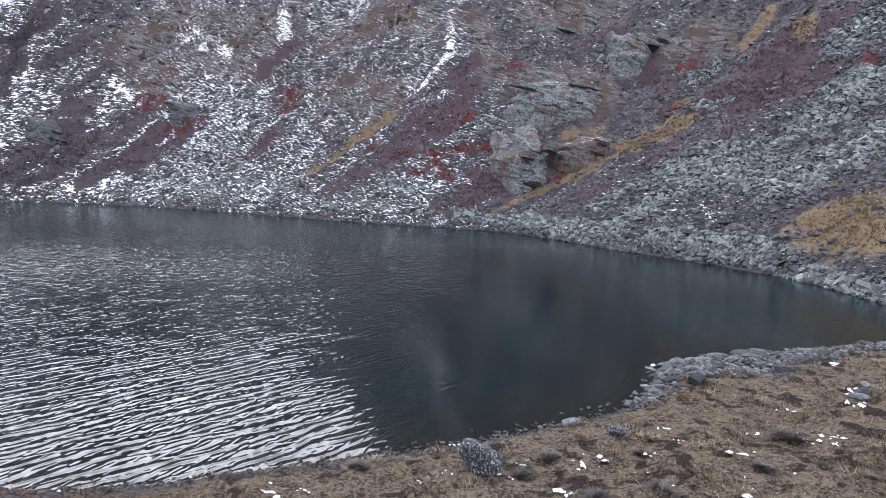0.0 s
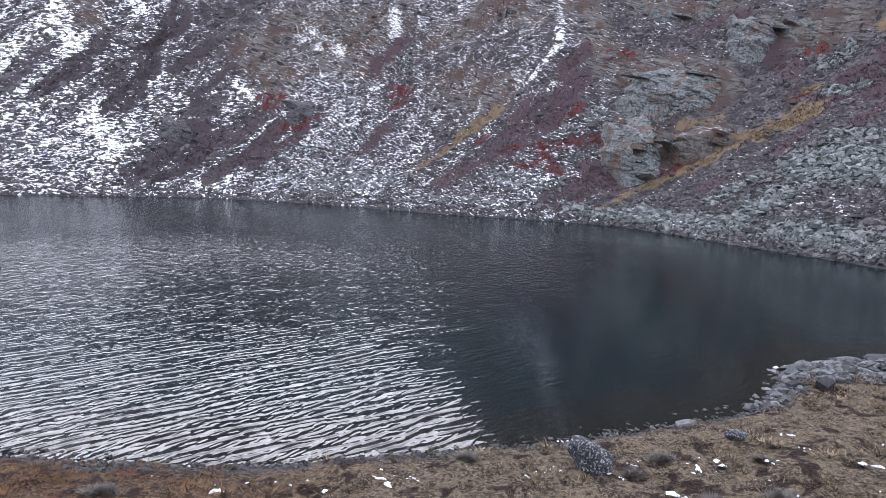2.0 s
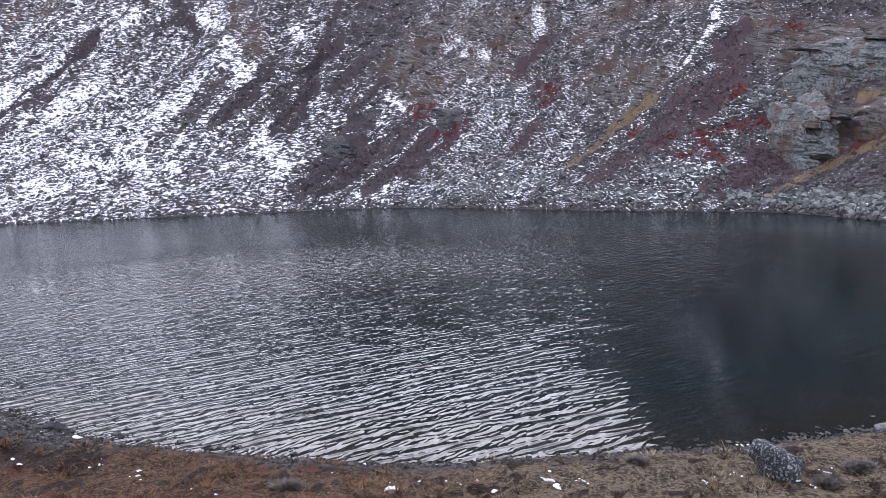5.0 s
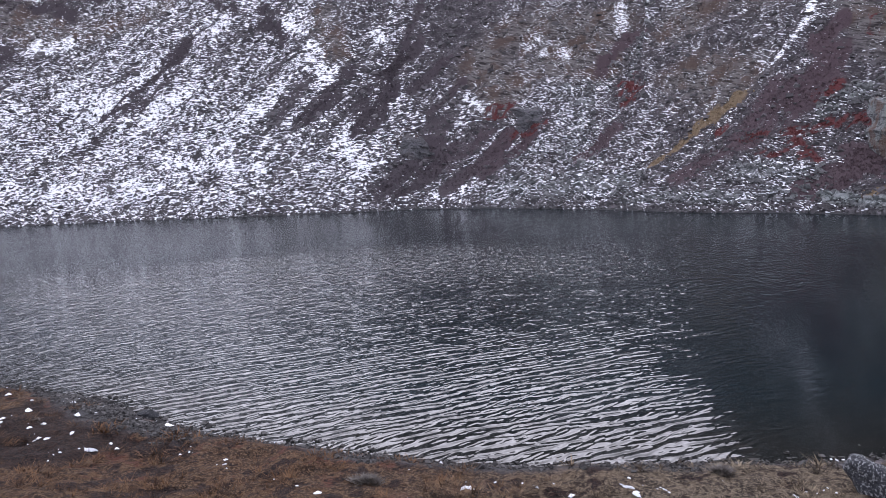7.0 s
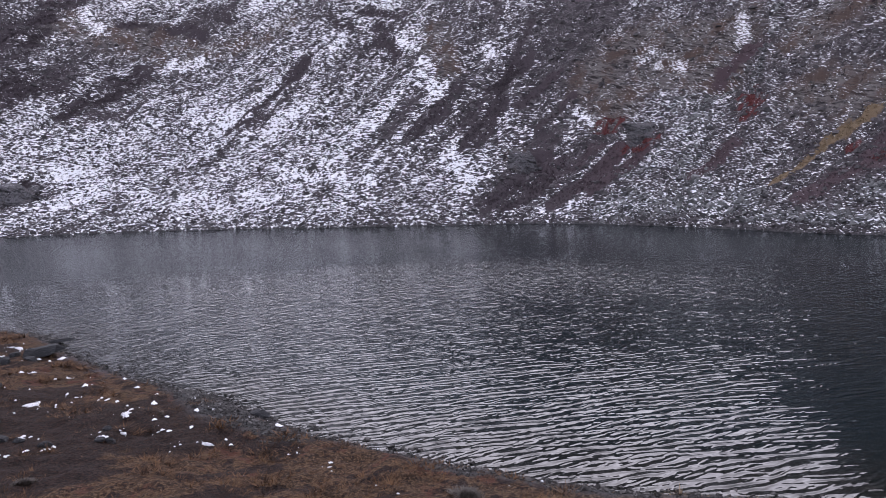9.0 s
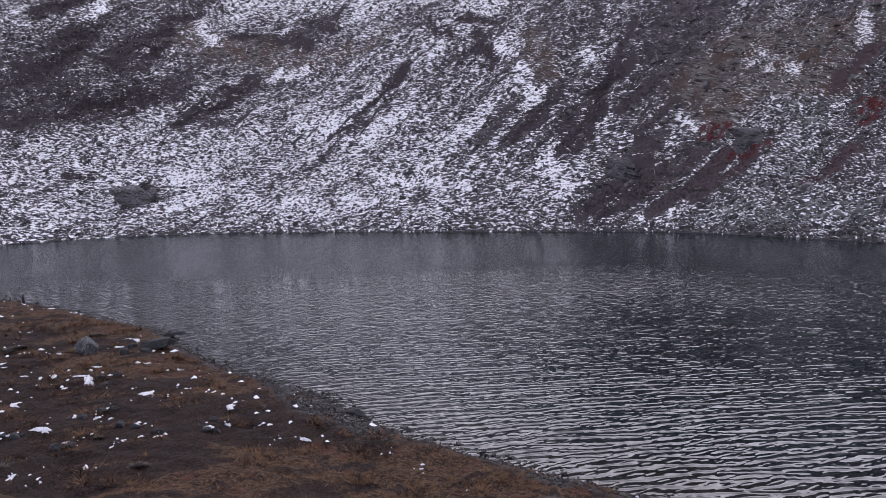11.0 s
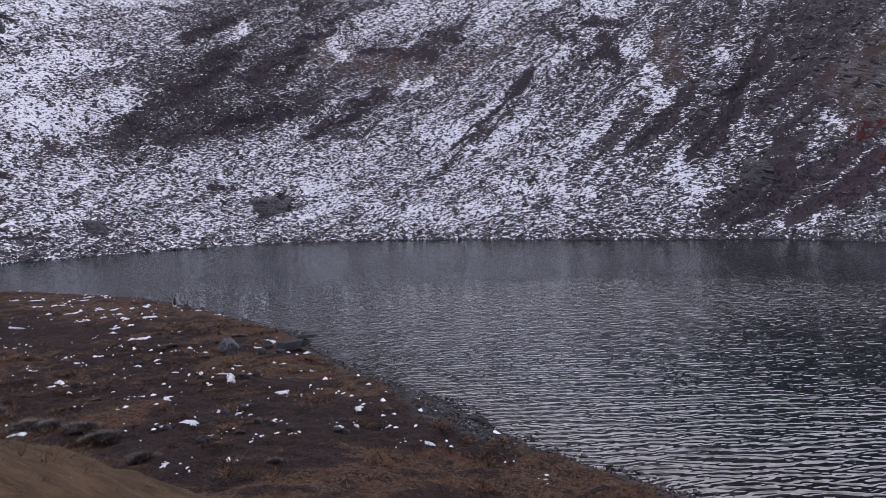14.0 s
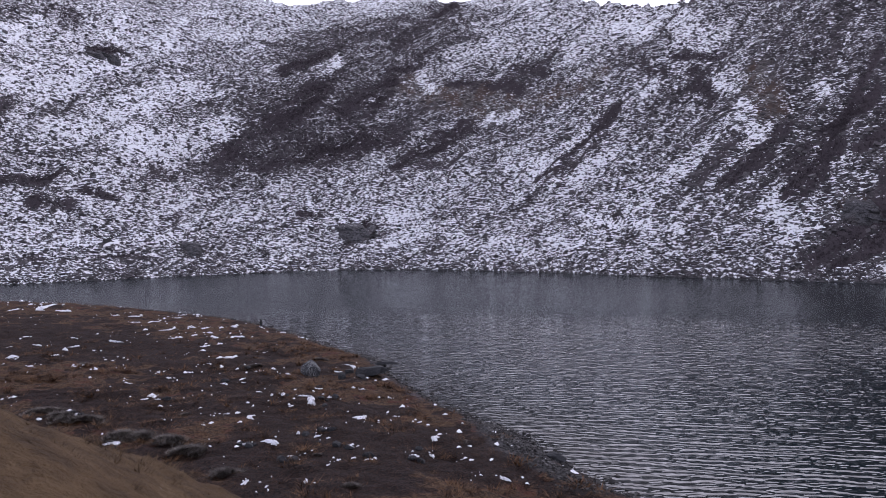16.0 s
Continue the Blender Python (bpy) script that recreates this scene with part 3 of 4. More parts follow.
ground = tagged(new("ground", ground_mesh), "snow-dusted rocky mountainside and brown turf bank around a lake", "ground", kind="structure")

wb, wr = np.meshgrid(np.radians(np.arange(-125, 56, .5)), np.geomspace(12, 260, 160), indexing="ij")
wx, wy = wr * np.sin(wb), wr * np.cos(wb)
keep = in_lake(wx.ravel(), wy.ravel())
wdn, wdf = dist_line(wx.ravel(), wy.ravel(), NEAR_LINE), dist_line(wx.ravel(), wy.ravel(), FAR_LINE)
ok = (keep | (np.minimum(wdn, wdf) < 4)).reshape(wb.shape)
widx = np.arange(wb.size).reshape(wb.shape)
good = ok[:-1, :-1] & ok[1:, :-1] & ok[:-1, 1:] & ok[1:, 1:]
wq = np.stack([widx[:-1, :-1], widx[:-1, 1:], widx[1:, 1:], widx[1:, :-1]], -1)[good]
water_mesh = mesh_of("lake", np.stack([wx.ravel(), wy.ravel(), 0 * wx.ravel()], 1), wq, WATER_MAT, True)
wbd = np.degrees(wb.ravel())
reach = wr.ravel()
# the wind dies out towards the eastern corner and under the far shore
edge = np.interp(reach, [20, 26, 32, 45, 60, 80], [-3, -4.5, -7, -6, -2, 1])
soft_edge = np.interp(reach, [20, 26, 32, 45, 60, 80], [2.5, 3.5, 7, 10, 12, 13])
still = smooth(edge - soft_edge, edge + soft_edge, wbd + 9 * fbm(wx.ravel() * .4, wy.ravel() * .4, 3))
calm = smooth(76, 96, reach + 9 * fbm(wx.ravel() * .035 + 8, wy.ravel() * .035, 3))
film = np.maximum(.2 * calm, still * np.interp(reach, [25, 60], [.09, .17]))
ripple = .05 + .95 * (1 - .97 * calm) * (1 - .97 * still) * np.interp(reach, [35, 80], [1, .75]) * (.8 + .5 * fbm(wx.ravel() * .05, wy.ravel() * .05, 3))
shallow = np.maximum(smooth(7, 0, wdn) * .8, .8 * smooth(2.6, .6, np.hypot(wx.ravel() - 7.7, wy.ravel() - 30.1)))
paint(water_mesh, "cov", np.stack([ripple, shallow, np.maximum(film, .03), smooth(25, 65, reach)], 1))
lake = tagged(new("water", water_mesh), "dark rippled alpine lake water reflecting the overcast sky", "water", kind="structure")


# ---- loose rock on the far slopes ----
CORNERS = np.array([(-1, -1, -1), (1, -1, -1), (1, 1, -1), (-1, 1, -1), (-1, -1, 1), (1, -1, 1), (1, 1, 1), (-1, 1, 1)], float)
SIDES = np.array([(0, 3, 2, 1), (4, 5, 6, 7), (0, 1, 5, 4), (1, 2, 6, 5), (2, 3, 7, 6), (3, 0, 4, 7)])


def turns(n, gen, tilt):
    """Rotations: any heading, leaning by about tilt radians."""
    a, p, q = gen.uniform(0, 2 * np.pi, n), gen.normal(0, tilt, n), gen.normal(0, tilt, n)
    ca, sa, cp, sp, cq, sq = np.cos(a), np.sin(a), np.cos(p), np.sin(p), np.cos(q), np.sin(q)
    o, i = np.zeros(n), np.ones(n)
    rz = np.stack([ca, -sa, o, sa, ca, o, o, o, i], 1).reshape(n, 3, 3)
    rx = np.stack([i, o, o, o, cp, -sp, o, sp, cp], 1).reshape(n, 3, 3)
    ry = np.stack([cq, o, sq, o, i, o, -sq, o, cq], 1).reshape(n, 3, 3)
    return rz @ rx @ ry


def blocks(place, size, flat, gen, tilt=.35):
    n = len(place)
    v = CORNERS[None] * gen.uniform(.62, 1.0, (n, 8, 3))
    v[:, 4:, :2] *= gen.uniform(.55, .95, (n, 1, 1))
    v = v * np.stack([size * gen.uniform(.8, 1.5, n), size * gen.uniform(.6, 1.0, n), size * flat], 1)[:, None]
    v = np.einsum("nij,nkj->nki", turns(n, gen, tilt), v) + place[:, None]
    f = (np.arange(n) * 8)[:, None, None] + SIDES[None]
    return v.reshape(-1, 3), f.reshape(-1, 4)


def sow(n, gen, b0, b1, reach, power):
    """Points on the far slope between two bearings, denser near the water."""
    b = np.radians(gen.uniform(b0, b1, n))
    r = np.interp(np.degrees(b), [q[0] for q in FAR_SHORE], [q[1] for q in FAR_SHORE]) + reach * gen.random(n) ** power
    x, y = r * np.sin(b), r * np.cos(b)
    return x, y


gen = np.random.default_rng(11)
sx, sy = sow(190000, gen, -97, 37, 200, 1.3)
info = land(sx, sy)
k1, k2, *_ = covers(sx, sy, *info)
stony = 1 - .97 * np.maximum.reduce([k1[:, 3], k1[:, 1], k1[:, 2]]) - .85 * k2[:, 0] - .1 * smooth(.35, .7, k1[:, 0])
pick = info[2] & (gen.random(len(sx)) < np.clip(stony * (.6 + .4 * k2[:, 1]), .01, 1))
sx, sy, sz, k1, k2 = sx[pick], sy[pick], info[0][pick], k1[pick], k2[pick]
size = .2 * np.exp(gen.normal(0, .5, len(sx))) * (1 + (.9 * gen.random(len(sx)) ** 2 - .05) * k2[:, 1]) * np.interp(np.hypot(sx, sy), [60, 110, 200, 350], [.75, .95, 1.4, 1.9])
size = np.minimum(size, np.interp(np.hypot(sx, sy), [60, 110, 200], [.3, .5, 1.0]))
sv, sf = blocks(np.stack([sx, sy, sz + size * .2], 1), size, gen.uniform(.3, .75, len(sx)), gen)
talus_mesh = mesh_of("talus", sv, sf, TALUS_MAT)
paint(talus_mesh, "cov", np.repeat(k1, 8, axis=0))
paint(talus_mesh, "cov2", np.repeat(k2, 8, axis=0))
# the blue-grey talus field is deeper: a second layer
tx, ty = sow(120000, gen, -14, 40, 75, .9)
info = land(tx, ty)
t1, t2, *_ = covers(tx, ty, *info)
pick = info[2] & (gen.random(len(tx)) < .8 * t2[:, 1])
tx, ty, tz, t1, t2 = tx[pick], ty[pick], info[0][pick], t1[pick], t2[pick]
size = .17 * np.exp(gen.normal(0, .65, len(tx))) * np.interp(np.hypot(tx, ty), [60, 130], [.75, 1.2])
size = np.minimum(size, .62)
tv, tf = blocks(np.stack([tx, ty, tz + size * .35], 1), size, gen.uniform(.18, .5, len(tx)), gen, .55)
field = mesh_of("talus_field", tv, tf, TALUS_MAT)
paint(field, "cov", np.repeat(t1, 8, axis=0))
paint(field, "cov2", np.repeat(t2, 8, axis=0))
tagged(new("talus_field", field), "pale blue-grey angular talus blocks piled above the shore", "scree", kind="stuff")
tagged(new("talus", talus_mesh), "grey angular scree blocks dusted with snow on the mountainside", "scree", kind="stuff")


# ---- low plants: tufts of thin blades ----
def tufts(place, height, spread, blades, gen, lean=.5, thick=.2):
    """Each tuft is a fan of narrow triangles."""
    n = len(place)
    a = gen.uniform(0, 2 * np.pi, (n, blades))
    out = gen.uniform(.2, 1.0, (n, blades)) * spread[:, None]
    hgt = gen.uniform(.5, 1.0, (n, blades)) * height[:, None]
    wid = gen.uniform(.5, 1.0, (n, blades)) * thick * height[:, None]
    dx, dy = np.cos(a), np.sin(a)
    base = place[:, None] + np.stack([dx * out * .5, dy * out * .5, 0 * out - .03], -1)
    side = np.stack([-dy, dx, 0 * dx], -1) * wid[..., None]
    tip = base + np.stack([dx * out * lean, dy * out * lean, hgt], -1)
    v = np.stack([base - side, base + side, tip], 2).reshape(-1, 3)
    f = np.arange(len(v)).reshape(-1, 3)
    return v, f


def slope_plants(name, column, strips, density, mat, label, height, spread, blades, seed):
    g = np.random.default_rng(seed)
    pts = []
    for ax, ay, bx, by, w in strips:
        n = int(density * (math.hypot(bx - ax, by - ay) * 3 * w + 8 * w * w))
        u, a, r = g.uniform(-.1, 1.1, n), g.uniform(0, 2 * np.pi, n), 1.7 * w * np.sqrt(g.random(n))
        pts.append(np.stack([ax + (bx - ax) * u + r * np.cos(a), ay + (by - ay) * u + r * np.sin(a)], 1))
    x, y = np.concatenate(pts).T
    inf = land(x, y)
    k = covers(x, y, *inf)[0][:, column]
    ok = inf[2] & (g.random(len(x)) < k)
    p = np.stack([x, y, inf[0]], 1)[ok]
    sc = np.interp(np.hypot(p[:, 0], p[:, 1]), [60, 150, 350], [.8, 1.1, 1.9])
    v, f = tufts(p, height * sc * g.uniform(.6, 1.3, len(p)), spread * sc, blades, g)
    me = mesh_of(name, v, f, mat)
    paint(me, "cov3", np.repeat(np.repeat(covers(x, y, *inf)[4][ok], blades * 3)[:, None], 4, 1))
    tagged(new(name, me), label, "shrubs", kind="stuff")


slope_plants("dark_scrub", 3, DARK_SCRUB + DARK_SCRUB_EAST + DARK_SCRUB_FAR + DARK_SCRUB_WEST, 3.4, SCRUB_MAT, "dark purplish dwarf scrub on the mountainside", .4, .5, 5, 21)
slope_plants("red_shrubs", 1, RED_SHRUB, 9.0, RED_MAT, "bright red autumn shrubs between the rocks", .3, .45, 6, 22)
slope_plants("straw_grass", 2, OCHRE_GRASS, 6.0, STRAW_MAT, "straw-coloured dry grass in strips on the slope", .35, .4, 6, 23)


# ---- bedded crags standing out of the slope ----
def crag_material(name, dark, pale, rust):
    s = Shade(name, .85, .25)
    bed = s.noise(.75, 8, .72, (.55, .55, 3.2), .6, -14)
    col = s.mix(s.ramp(bed, .38, .5), dark, s.mix(s.each(), pale, tuple(c * .75 for c in pale)))
    col = s.mix(s.ramp(s.noise(1.8, 5, .7), .5, .64), col, tuple(c * 1.5 for c in dark))
    col = s.mix(s.math("MULTIPLY", s.ramp(s.noise(.5, 4, .7, (1, 1, .45), 1.5), .47, .5, 1, 0), s.ramp(s.noise(.5, 4, .7, (1, 1, .45), 1.5), .44, .47, 0, .8)), col, tuple(c * .5 for c in dark))
    col = s.mix(s.math("MULTIPLY", s.ramp(s.noise(.3, 5, .65), .5, .6), rust), col, (.11, .055, .034))
    top = s.math("ADD", s.math("MULTIPLY", s.up(), .6), s.math("MULTIPLY", s.noise(.9, 5, .65), .6))
    col = s.mix(s.ramp(top, .9, .95), col, s.mix(s.noise(.5, 3), (.06, .04, .035), (.74, .76, .79)))
    return s.done(col, s.bump(s.noise(2.5, 6, .7, (.7, .7, 2.5)), .9, .35))


CRAG_GREY = crag_material("grey_crag", (.035, .037, .039), (.2, .212, .21), .6)
CRAG_RUST = crag_material("rusty_crag", (.028, .024, .023), (.12, .108, .1), .5)
CRAG_DARK = crag_material("dark_crag", (.025, .025, .028), (.13, .128, .135), .1)


def mesh_from(bm, name, mat, smooth_faces=False):
    me = bpy.data.meshes.new(name)
    bm.to_mesh(me)
    bm.free()
    me.materials.append(mat)
    for p in me.polygons:
        p.use_smooth = smooth_faces
    return me


def slab_mesh(seed, w, d, h, mat):
    """A broken bed of rock: a block with chipped corners and uneven faces."""
    bm = bmesh.new()
    bmesh.ops.create_cube(bm, size=2)
    bmesh.ops.subdivide_edges(bm, edges=bm.edges, cuts=3, use_grid_fill=True)
    for v in bm.verts:
        c = v.co
        c += Vector([.22 * noise.noise(c * 1.3 + Vector((seed * 7.7, k * 31.0, 0))) for k in range(3)])
        pull = max(0, abs(c.x) + abs(c.y) - 1.55) * .5
        c.x, c.y = c.x * (1 - pull), c.y * (1 - pull)
        v.co = Vector((c.x * w, c.y * d, c.z * h))
    return mesh_from(bm, "rock_layer", mat)


def rock_face_mesh(seed, w, h, mat):
    """A bedded face: beds and joints stand out or fall back by uneven steps, its rim runs back into the slope."""
    nx, nz = max(14, int(w / .32)), max(12, int(h / .28))
    u, v = np.meshgrid(np.linspace(-1, 1, nx), np.linspace(0, 1, nz), indexing="ij")
    off = seed * 3.7
    crown = .85 + .3 * fbm(u * 1.8 + off, v * 0 + 2, 3, .6)
    side = .88 + .35 * fbm(v * 2.2 + off, np.sign(u) * 5 + v * 0, 3, .6)
    x, z = u * w * .5 * side, v * h * np.clip(crown, .45, 1.1)
    thick, joint = .09 * h + .25, .16 * w + .5
    q = (z + .3 * x) / thick + .9 * fbm(x * .25 + off, z * .25, 2)
    bed = np.floor(q).astype(int)
    col = np.floor(x / joint + 3 * HASH[bed & 255, seed & 255] + .7 * fbm(x * .3, z * .3 + off, 2)).astype(int)
    step = HASH[bed & 255, (col * 7 + seed) & 255]
    thin = HASH[np.floor(q * 3.3).astype(int) & 255, (col * 3 + 5) & 255]
    rim = np.clip(np.maximum(np.abs(u) ** 5, v ** 6), 0, 1)
    y = z * .6 - .15 * h * step * .8 - .035 * h * thin - .05 * h * fbm(x * .5 + off, z * .5, 3) + rim * (.75 * h + .3)
    y = y - .16 * h * fbm(u * 1.1 + off, v * .7, 2)
    z = z - .65 * h * (v == 0)
    verts = np.stack([x, y, z], -1).reshape(-1, 3)
    i = np.arange(nx * nz).reshape(nx, nz)
    quads = np.stack([i[:-1, :-1], i[1:, :-1], i[1:, 1:], i[:-1, 1:]], -1).reshape(-1, 4).tolist()
    rimloop = i[:, 0].tolist() + i[-1, 1:].tolist() + i[-2::-1, -1].tolist() + i[0, -2:0:-1].tolist()
    me = bpy.data.meshes.new("rock_face")
    me.from_pydata(verts.tolist(), [], quads + [rimloop[::-1]])
    me.materials.append(mat)
    return me


def crag_thing(x, y, z, width, height, mat, seed, label, facing):
    g = random.Random(seed)
    root = new("rock_outcrop")
    root.empty_display_size = .5
    root.matrix_world = pose(x, y, z, 0, 0, facing)
    tagged(root, label, "rock", "crags on the slope")
    faces = max(1, min(3, round(width / height / 1.6)))
    for k in range(faces):
        w = width / faces * g.uniform(1.1, 1.35)
        ob = new("rock_face", rock_face_mesh(seed * 5 + k, w, height * g.uniform(.85, 1.1), mat))
        ob.parent = root
        ob.matrix_basis = pose((k + .5 - faces / 2) * width / faces, g.uniform(-.3, -.12) * height, g.uniform(-.08, .06) * height, 0, g.gauss(3, 3), g.gauss(0, 8))
    for k in range(g.randint(2, 4)):
        up, w = g.uniform(.02, .75), g.uniform(.16, .34) * width
        ob = new("ledge", slab_mesh(g.randint(0, 999), w * .5, height * g.uniform(.12, .2), height * g.uniform(.025, .05), mat))
        ob.parent = root
        ob.matrix_basis = pose(g.uniform(-.38, .38) * width, (.6 * up - .22) * height, up * height, g.gauss(-4, 5), g.gauss(14, 4), g.gauss(0, 14))


CRAGS = [
    (20, 133, 17.8, 8.6, 0), (14, 114, 7.8, 11.5, 0), (23, 114, 9.3, 5.4, 1), (39, 139, 18.4, 6.3, 0), (26, 155, 18.0, 5.0, 0),
    (-84, 152, 8.6, 6.7, 2), (-57, 158, 6.7, 4.0, 2), (-341, 28, 13.7, 5.0, 2), (-212, 92, 11.5, 5.6, 2), (-202, 38, 5.9, 4.3, 2),
]
crag_xy = np.array(CRAGS)
crag_z = land(crag_xy[:, 0], crag_xy[:, 1])[0]
for i, ((x, y, w, h, kind), z) in enumerate(zip(CRAGS, crag_z.tolist())):
    crag_thing(x, y, z - .12 * h, w, h, (CRAG_GREY, CRAG_RUST, CRAG_DARK)[kind], 300 + i,
               ("pale grey bedded rock outcrop on the steep slope", "rusty bedded rock outcrop with snow on its ledges", "dark grey broken rock outcrop among snowy scree")[kind],
               math.degrees(math.atan2(-x, y)) + 8)
# lingering snow on the near bank: x, y, half width in metres
SNOW_EAST = [
    (-0.4, 18.6, 0.16), (4.3, 19.8, 0.24), (9.3, 20.7, 0.20), (3.6, 18.1, 0.16), (-4.3, 17.5, 0.20), (1.8, 19.0, 0.08),
    (5.2, 20.4, 0.05), (2.6, 20.0, 0.09), (13.1, 22.4, 0.10), (12.7, 21.7, 0.10), (12.0, 22.1, 0.11), (17.2, 28.2, 0.17),
    (15.9, 25.7, 0.18), (15.6, 25.7, 0.13), (18.4, 32.2, 0.38), (7.8, 23.1, 0.13), (7.9, 22.2, 0.07), (6.5, 20.5, 0.06),
    (10.5, 23.1, 0.09), (13.1, 25.2, 0.10), (12.8, 30.8, 0.26), (10.9, 33.3, 0.21), (0.2, 19.2, 0.04), (0.6, 22.2, 0.08),
    (16.5, 27.7, 0.14), (-8.1, 16.0, 0.14), (-6.5, 16.7, 0.06), (-3.4, 17.7, 0.06), (-17.6, 15.2, 0.08), (-15.7, 14.8, 0.09),
]
SNOW_WEST = [
    (-30.6, 2.4, 0.39), (-32.8, 8.2, 0.40), (-34.5, 11.8, 0.78), (-27.8, 7.8, 0.42), (-28.4, 6.8, 0.22), (-25.9, 14.1, 0.50),
    (-24.3, 12.3, 0.23), (-24.4, 13.1, 0.26), (-24.5, 10.5, 0.16), (-21.1, 14.2, 0.39), (-43.0, 16.6, 0.32), (-44.6, 18.3, 0.41),
    (-35.9, 11.9, 0.32), (-37.0, 11.1, 0.26), (-37.0, 10.5, 0.23), (-38.4, 13.5, 0.28), (-34.1, 10.6, 0.18), (-34.7, 13.0, 0.16),
    (-23.7, 5.7, 0.23), (-22.5, 6.1, 0.12), (-26.2, 8.0, 0.16), (-24.6, 8.9, 0.16),
    (-26.4, 10.5, 0.17), (-31.0, 13.0, 0.43), (-28.1, 9.7, 0.25), (-28.8, 9.2, 0.26), (-29.0, 10.4, 0.18), (-26.4, 17.4, 0.14),
    (-24.1, 16.7, 0.08), (-21.7, 13.6, 0.07),
]
SNOW_MID = [
    (-50.9, 11.7, 0.54), (-46.6, 11.8, 0.29), (-57.1, 11.1, 0.45), (-47.9, 9.6, 0.21), (-45.3, 7.9, 0.24), (-45.9, 6.2, 0.24),
    (-43.4, 6.4, 0.26), (-38.2, 4.5, 0.26), (-38.0, 5.0, 0.20), (-38.1, 5.6, 0.16), (-59.9, 4.9, 0.51), (-96.7, 2.9, 1.00),
    (-97.5, 0.3, 1.42), (-96.8, -2.0, 0.58), (-83.7, 9.3, 0.58), (-76.5, 10.0, 0.46), (-86.6, 7.6, 0.52), (-79.1, 11.5, 0.41),
    (-80.3, 13.1, 0.35), (-64.2, 11.8, 0.39), (-70.4, 12.7, 0.55), (-68.8, 13.5, 0.42), (-69.2, 15.1, 0.42), (-69.6, 16.5, 0.49),
    (-61.1, 12.8, 0.53), (-61.3, 14.9, 0.49), (-62.4, 9.6, 0.27), (-58.4, 2.2, 0.50), (-60.0, -0.1, 0.46), (-36.0, 1.3, 0.25),
    (-40.9, 10.0, 0.18), (-41.4, 9.0, 0.22), (-38.3, 10.2, 0.17),
]
SNOW_FAR_BANK = [
    (-33.2, 6.7, 0.12), (-33.0, 7.3, 0.12), (-31.8, 6.0, 0.10), (-33.7, 4.7, 0.07), (-47.1, 2.9, 0.16), (-44.6, 2.4, 0.15),
    (-42.1, 4.2, 0.14), (-51.0, -0.5, 0.30), (-49.4, 1.8, 0.17), (-65.3, -0.9, 0.28), (-54.3, 0.8, 0.23), (-63.1, 2.4, 0.32),
    (-55.5, 3.3, 0.24), (-54.4, -1.3, 0.19), (-86.4, 14.7, 0.38), (-70.4, 19.2, 0.25), (-65.1, 19.8, 0.29), (-60.4, 20.6, 0.38),
    (-69.4, 10.5, 0.60), (-76.0, 8.1, 0.33), (-53.2, 14.8, 0.24), (-43.3, 13.4, 0.23), (-44.9, 11.9, 0.16), (-37.1, 15.6, 0.17),
    (-35.4, 16.6, 0.13), (-30.9, 14.7, 0.12), (-28.9, 15.0, 0.17), (-23.6, 14.0, 0.07), (-25.0, 9.5, 0.09), (-22.6, 7.4, 0.06),
    (-40.5, -1.3, 0.17), (-50.7, 4.1, 0.17),
]


# ---- the near bank ----

def bank_points(n, g, b0, b1, r0, r1, power=1.0):
    b = np.radians(g.uniform(b0, b1, n))
    r = r0 + (r1 - r0) * g.random(n) ** power
    x, y = r * np.sin(b), r * np.cos(b)
    inf = land(x, y)
    ok = ~inf[2] & ~inf[3] & (inf[4] > .35)
    return x[ok], y[ok], inf[0][ok], inf[4][ok], tuple(q[ok] for q in inf)


def turf(name, n, ring, mat, label, height, spread, blades, seed, heath):
    g = np.random.default_rng(seed)
    x, y, z, dn, inf = bank_points(n, g, *ring)
    m = covers(x, y, *inf)[2]
    keep = (g.random(len(x)) < m) if heath else (g.random(len(x)) > m * .6)
    keep &= g.random(len(x)) < smooth(.2, 1.4, dn)
    p = np.stack([x, y, z], 1)[keep]
    clump = .45 + 1.3 * smooth(-.15, .5, fbm(p[:, 0] * .9, p[:, 1] * .9, 3, .6))
    sc = clump * g.uniform(.5, 1.3, len(p)) * np.interp(np.hypot(p[:, 0], p[:, 1]), [8, 20, 40, 120], [.28, .8, 1.1, 2.0])
    v, f = tufts(p, height * sc, spread * sc, blades, g, 1.6, .1)
    me = mesh_of(name, v, f, mat)
    kinds = covers(p[:, 0], p[:, 1], *(q[keep] for q in inf))
    paint(me, "cov3", np.repeat(np.stack([kinds[3], kinds[3], kinds[3], kinds[5]], 1), blades * 3, axis=0))
    tagged(new(name, me), label, "grass", kind="stuff")


turf("brown_grass", 60000, (-100, 42, 6, 48, .8), TURF_MAT, "withered brown alpine grass on the bank", .12, .22, 9, 31, False)
turf("bank_grass", 24000, (-100, -58, 30, 130, .9), TURF_MAT, "withered brown grass on the low headland", .09, .28, 7, 32, False)
turf("tussocks", 24000, (-100, 42, 10, 60, .9), TUSSOCK_MAT, "taller dark brown tussocks standing out of the turf", .17, .2, 12, 34, False)
turf("heath", 60000, (-100, 42, 8, 75, .9), HEATH_MAT, "dark low heath in patches on the bank", .09, .26, 8, 33, True)


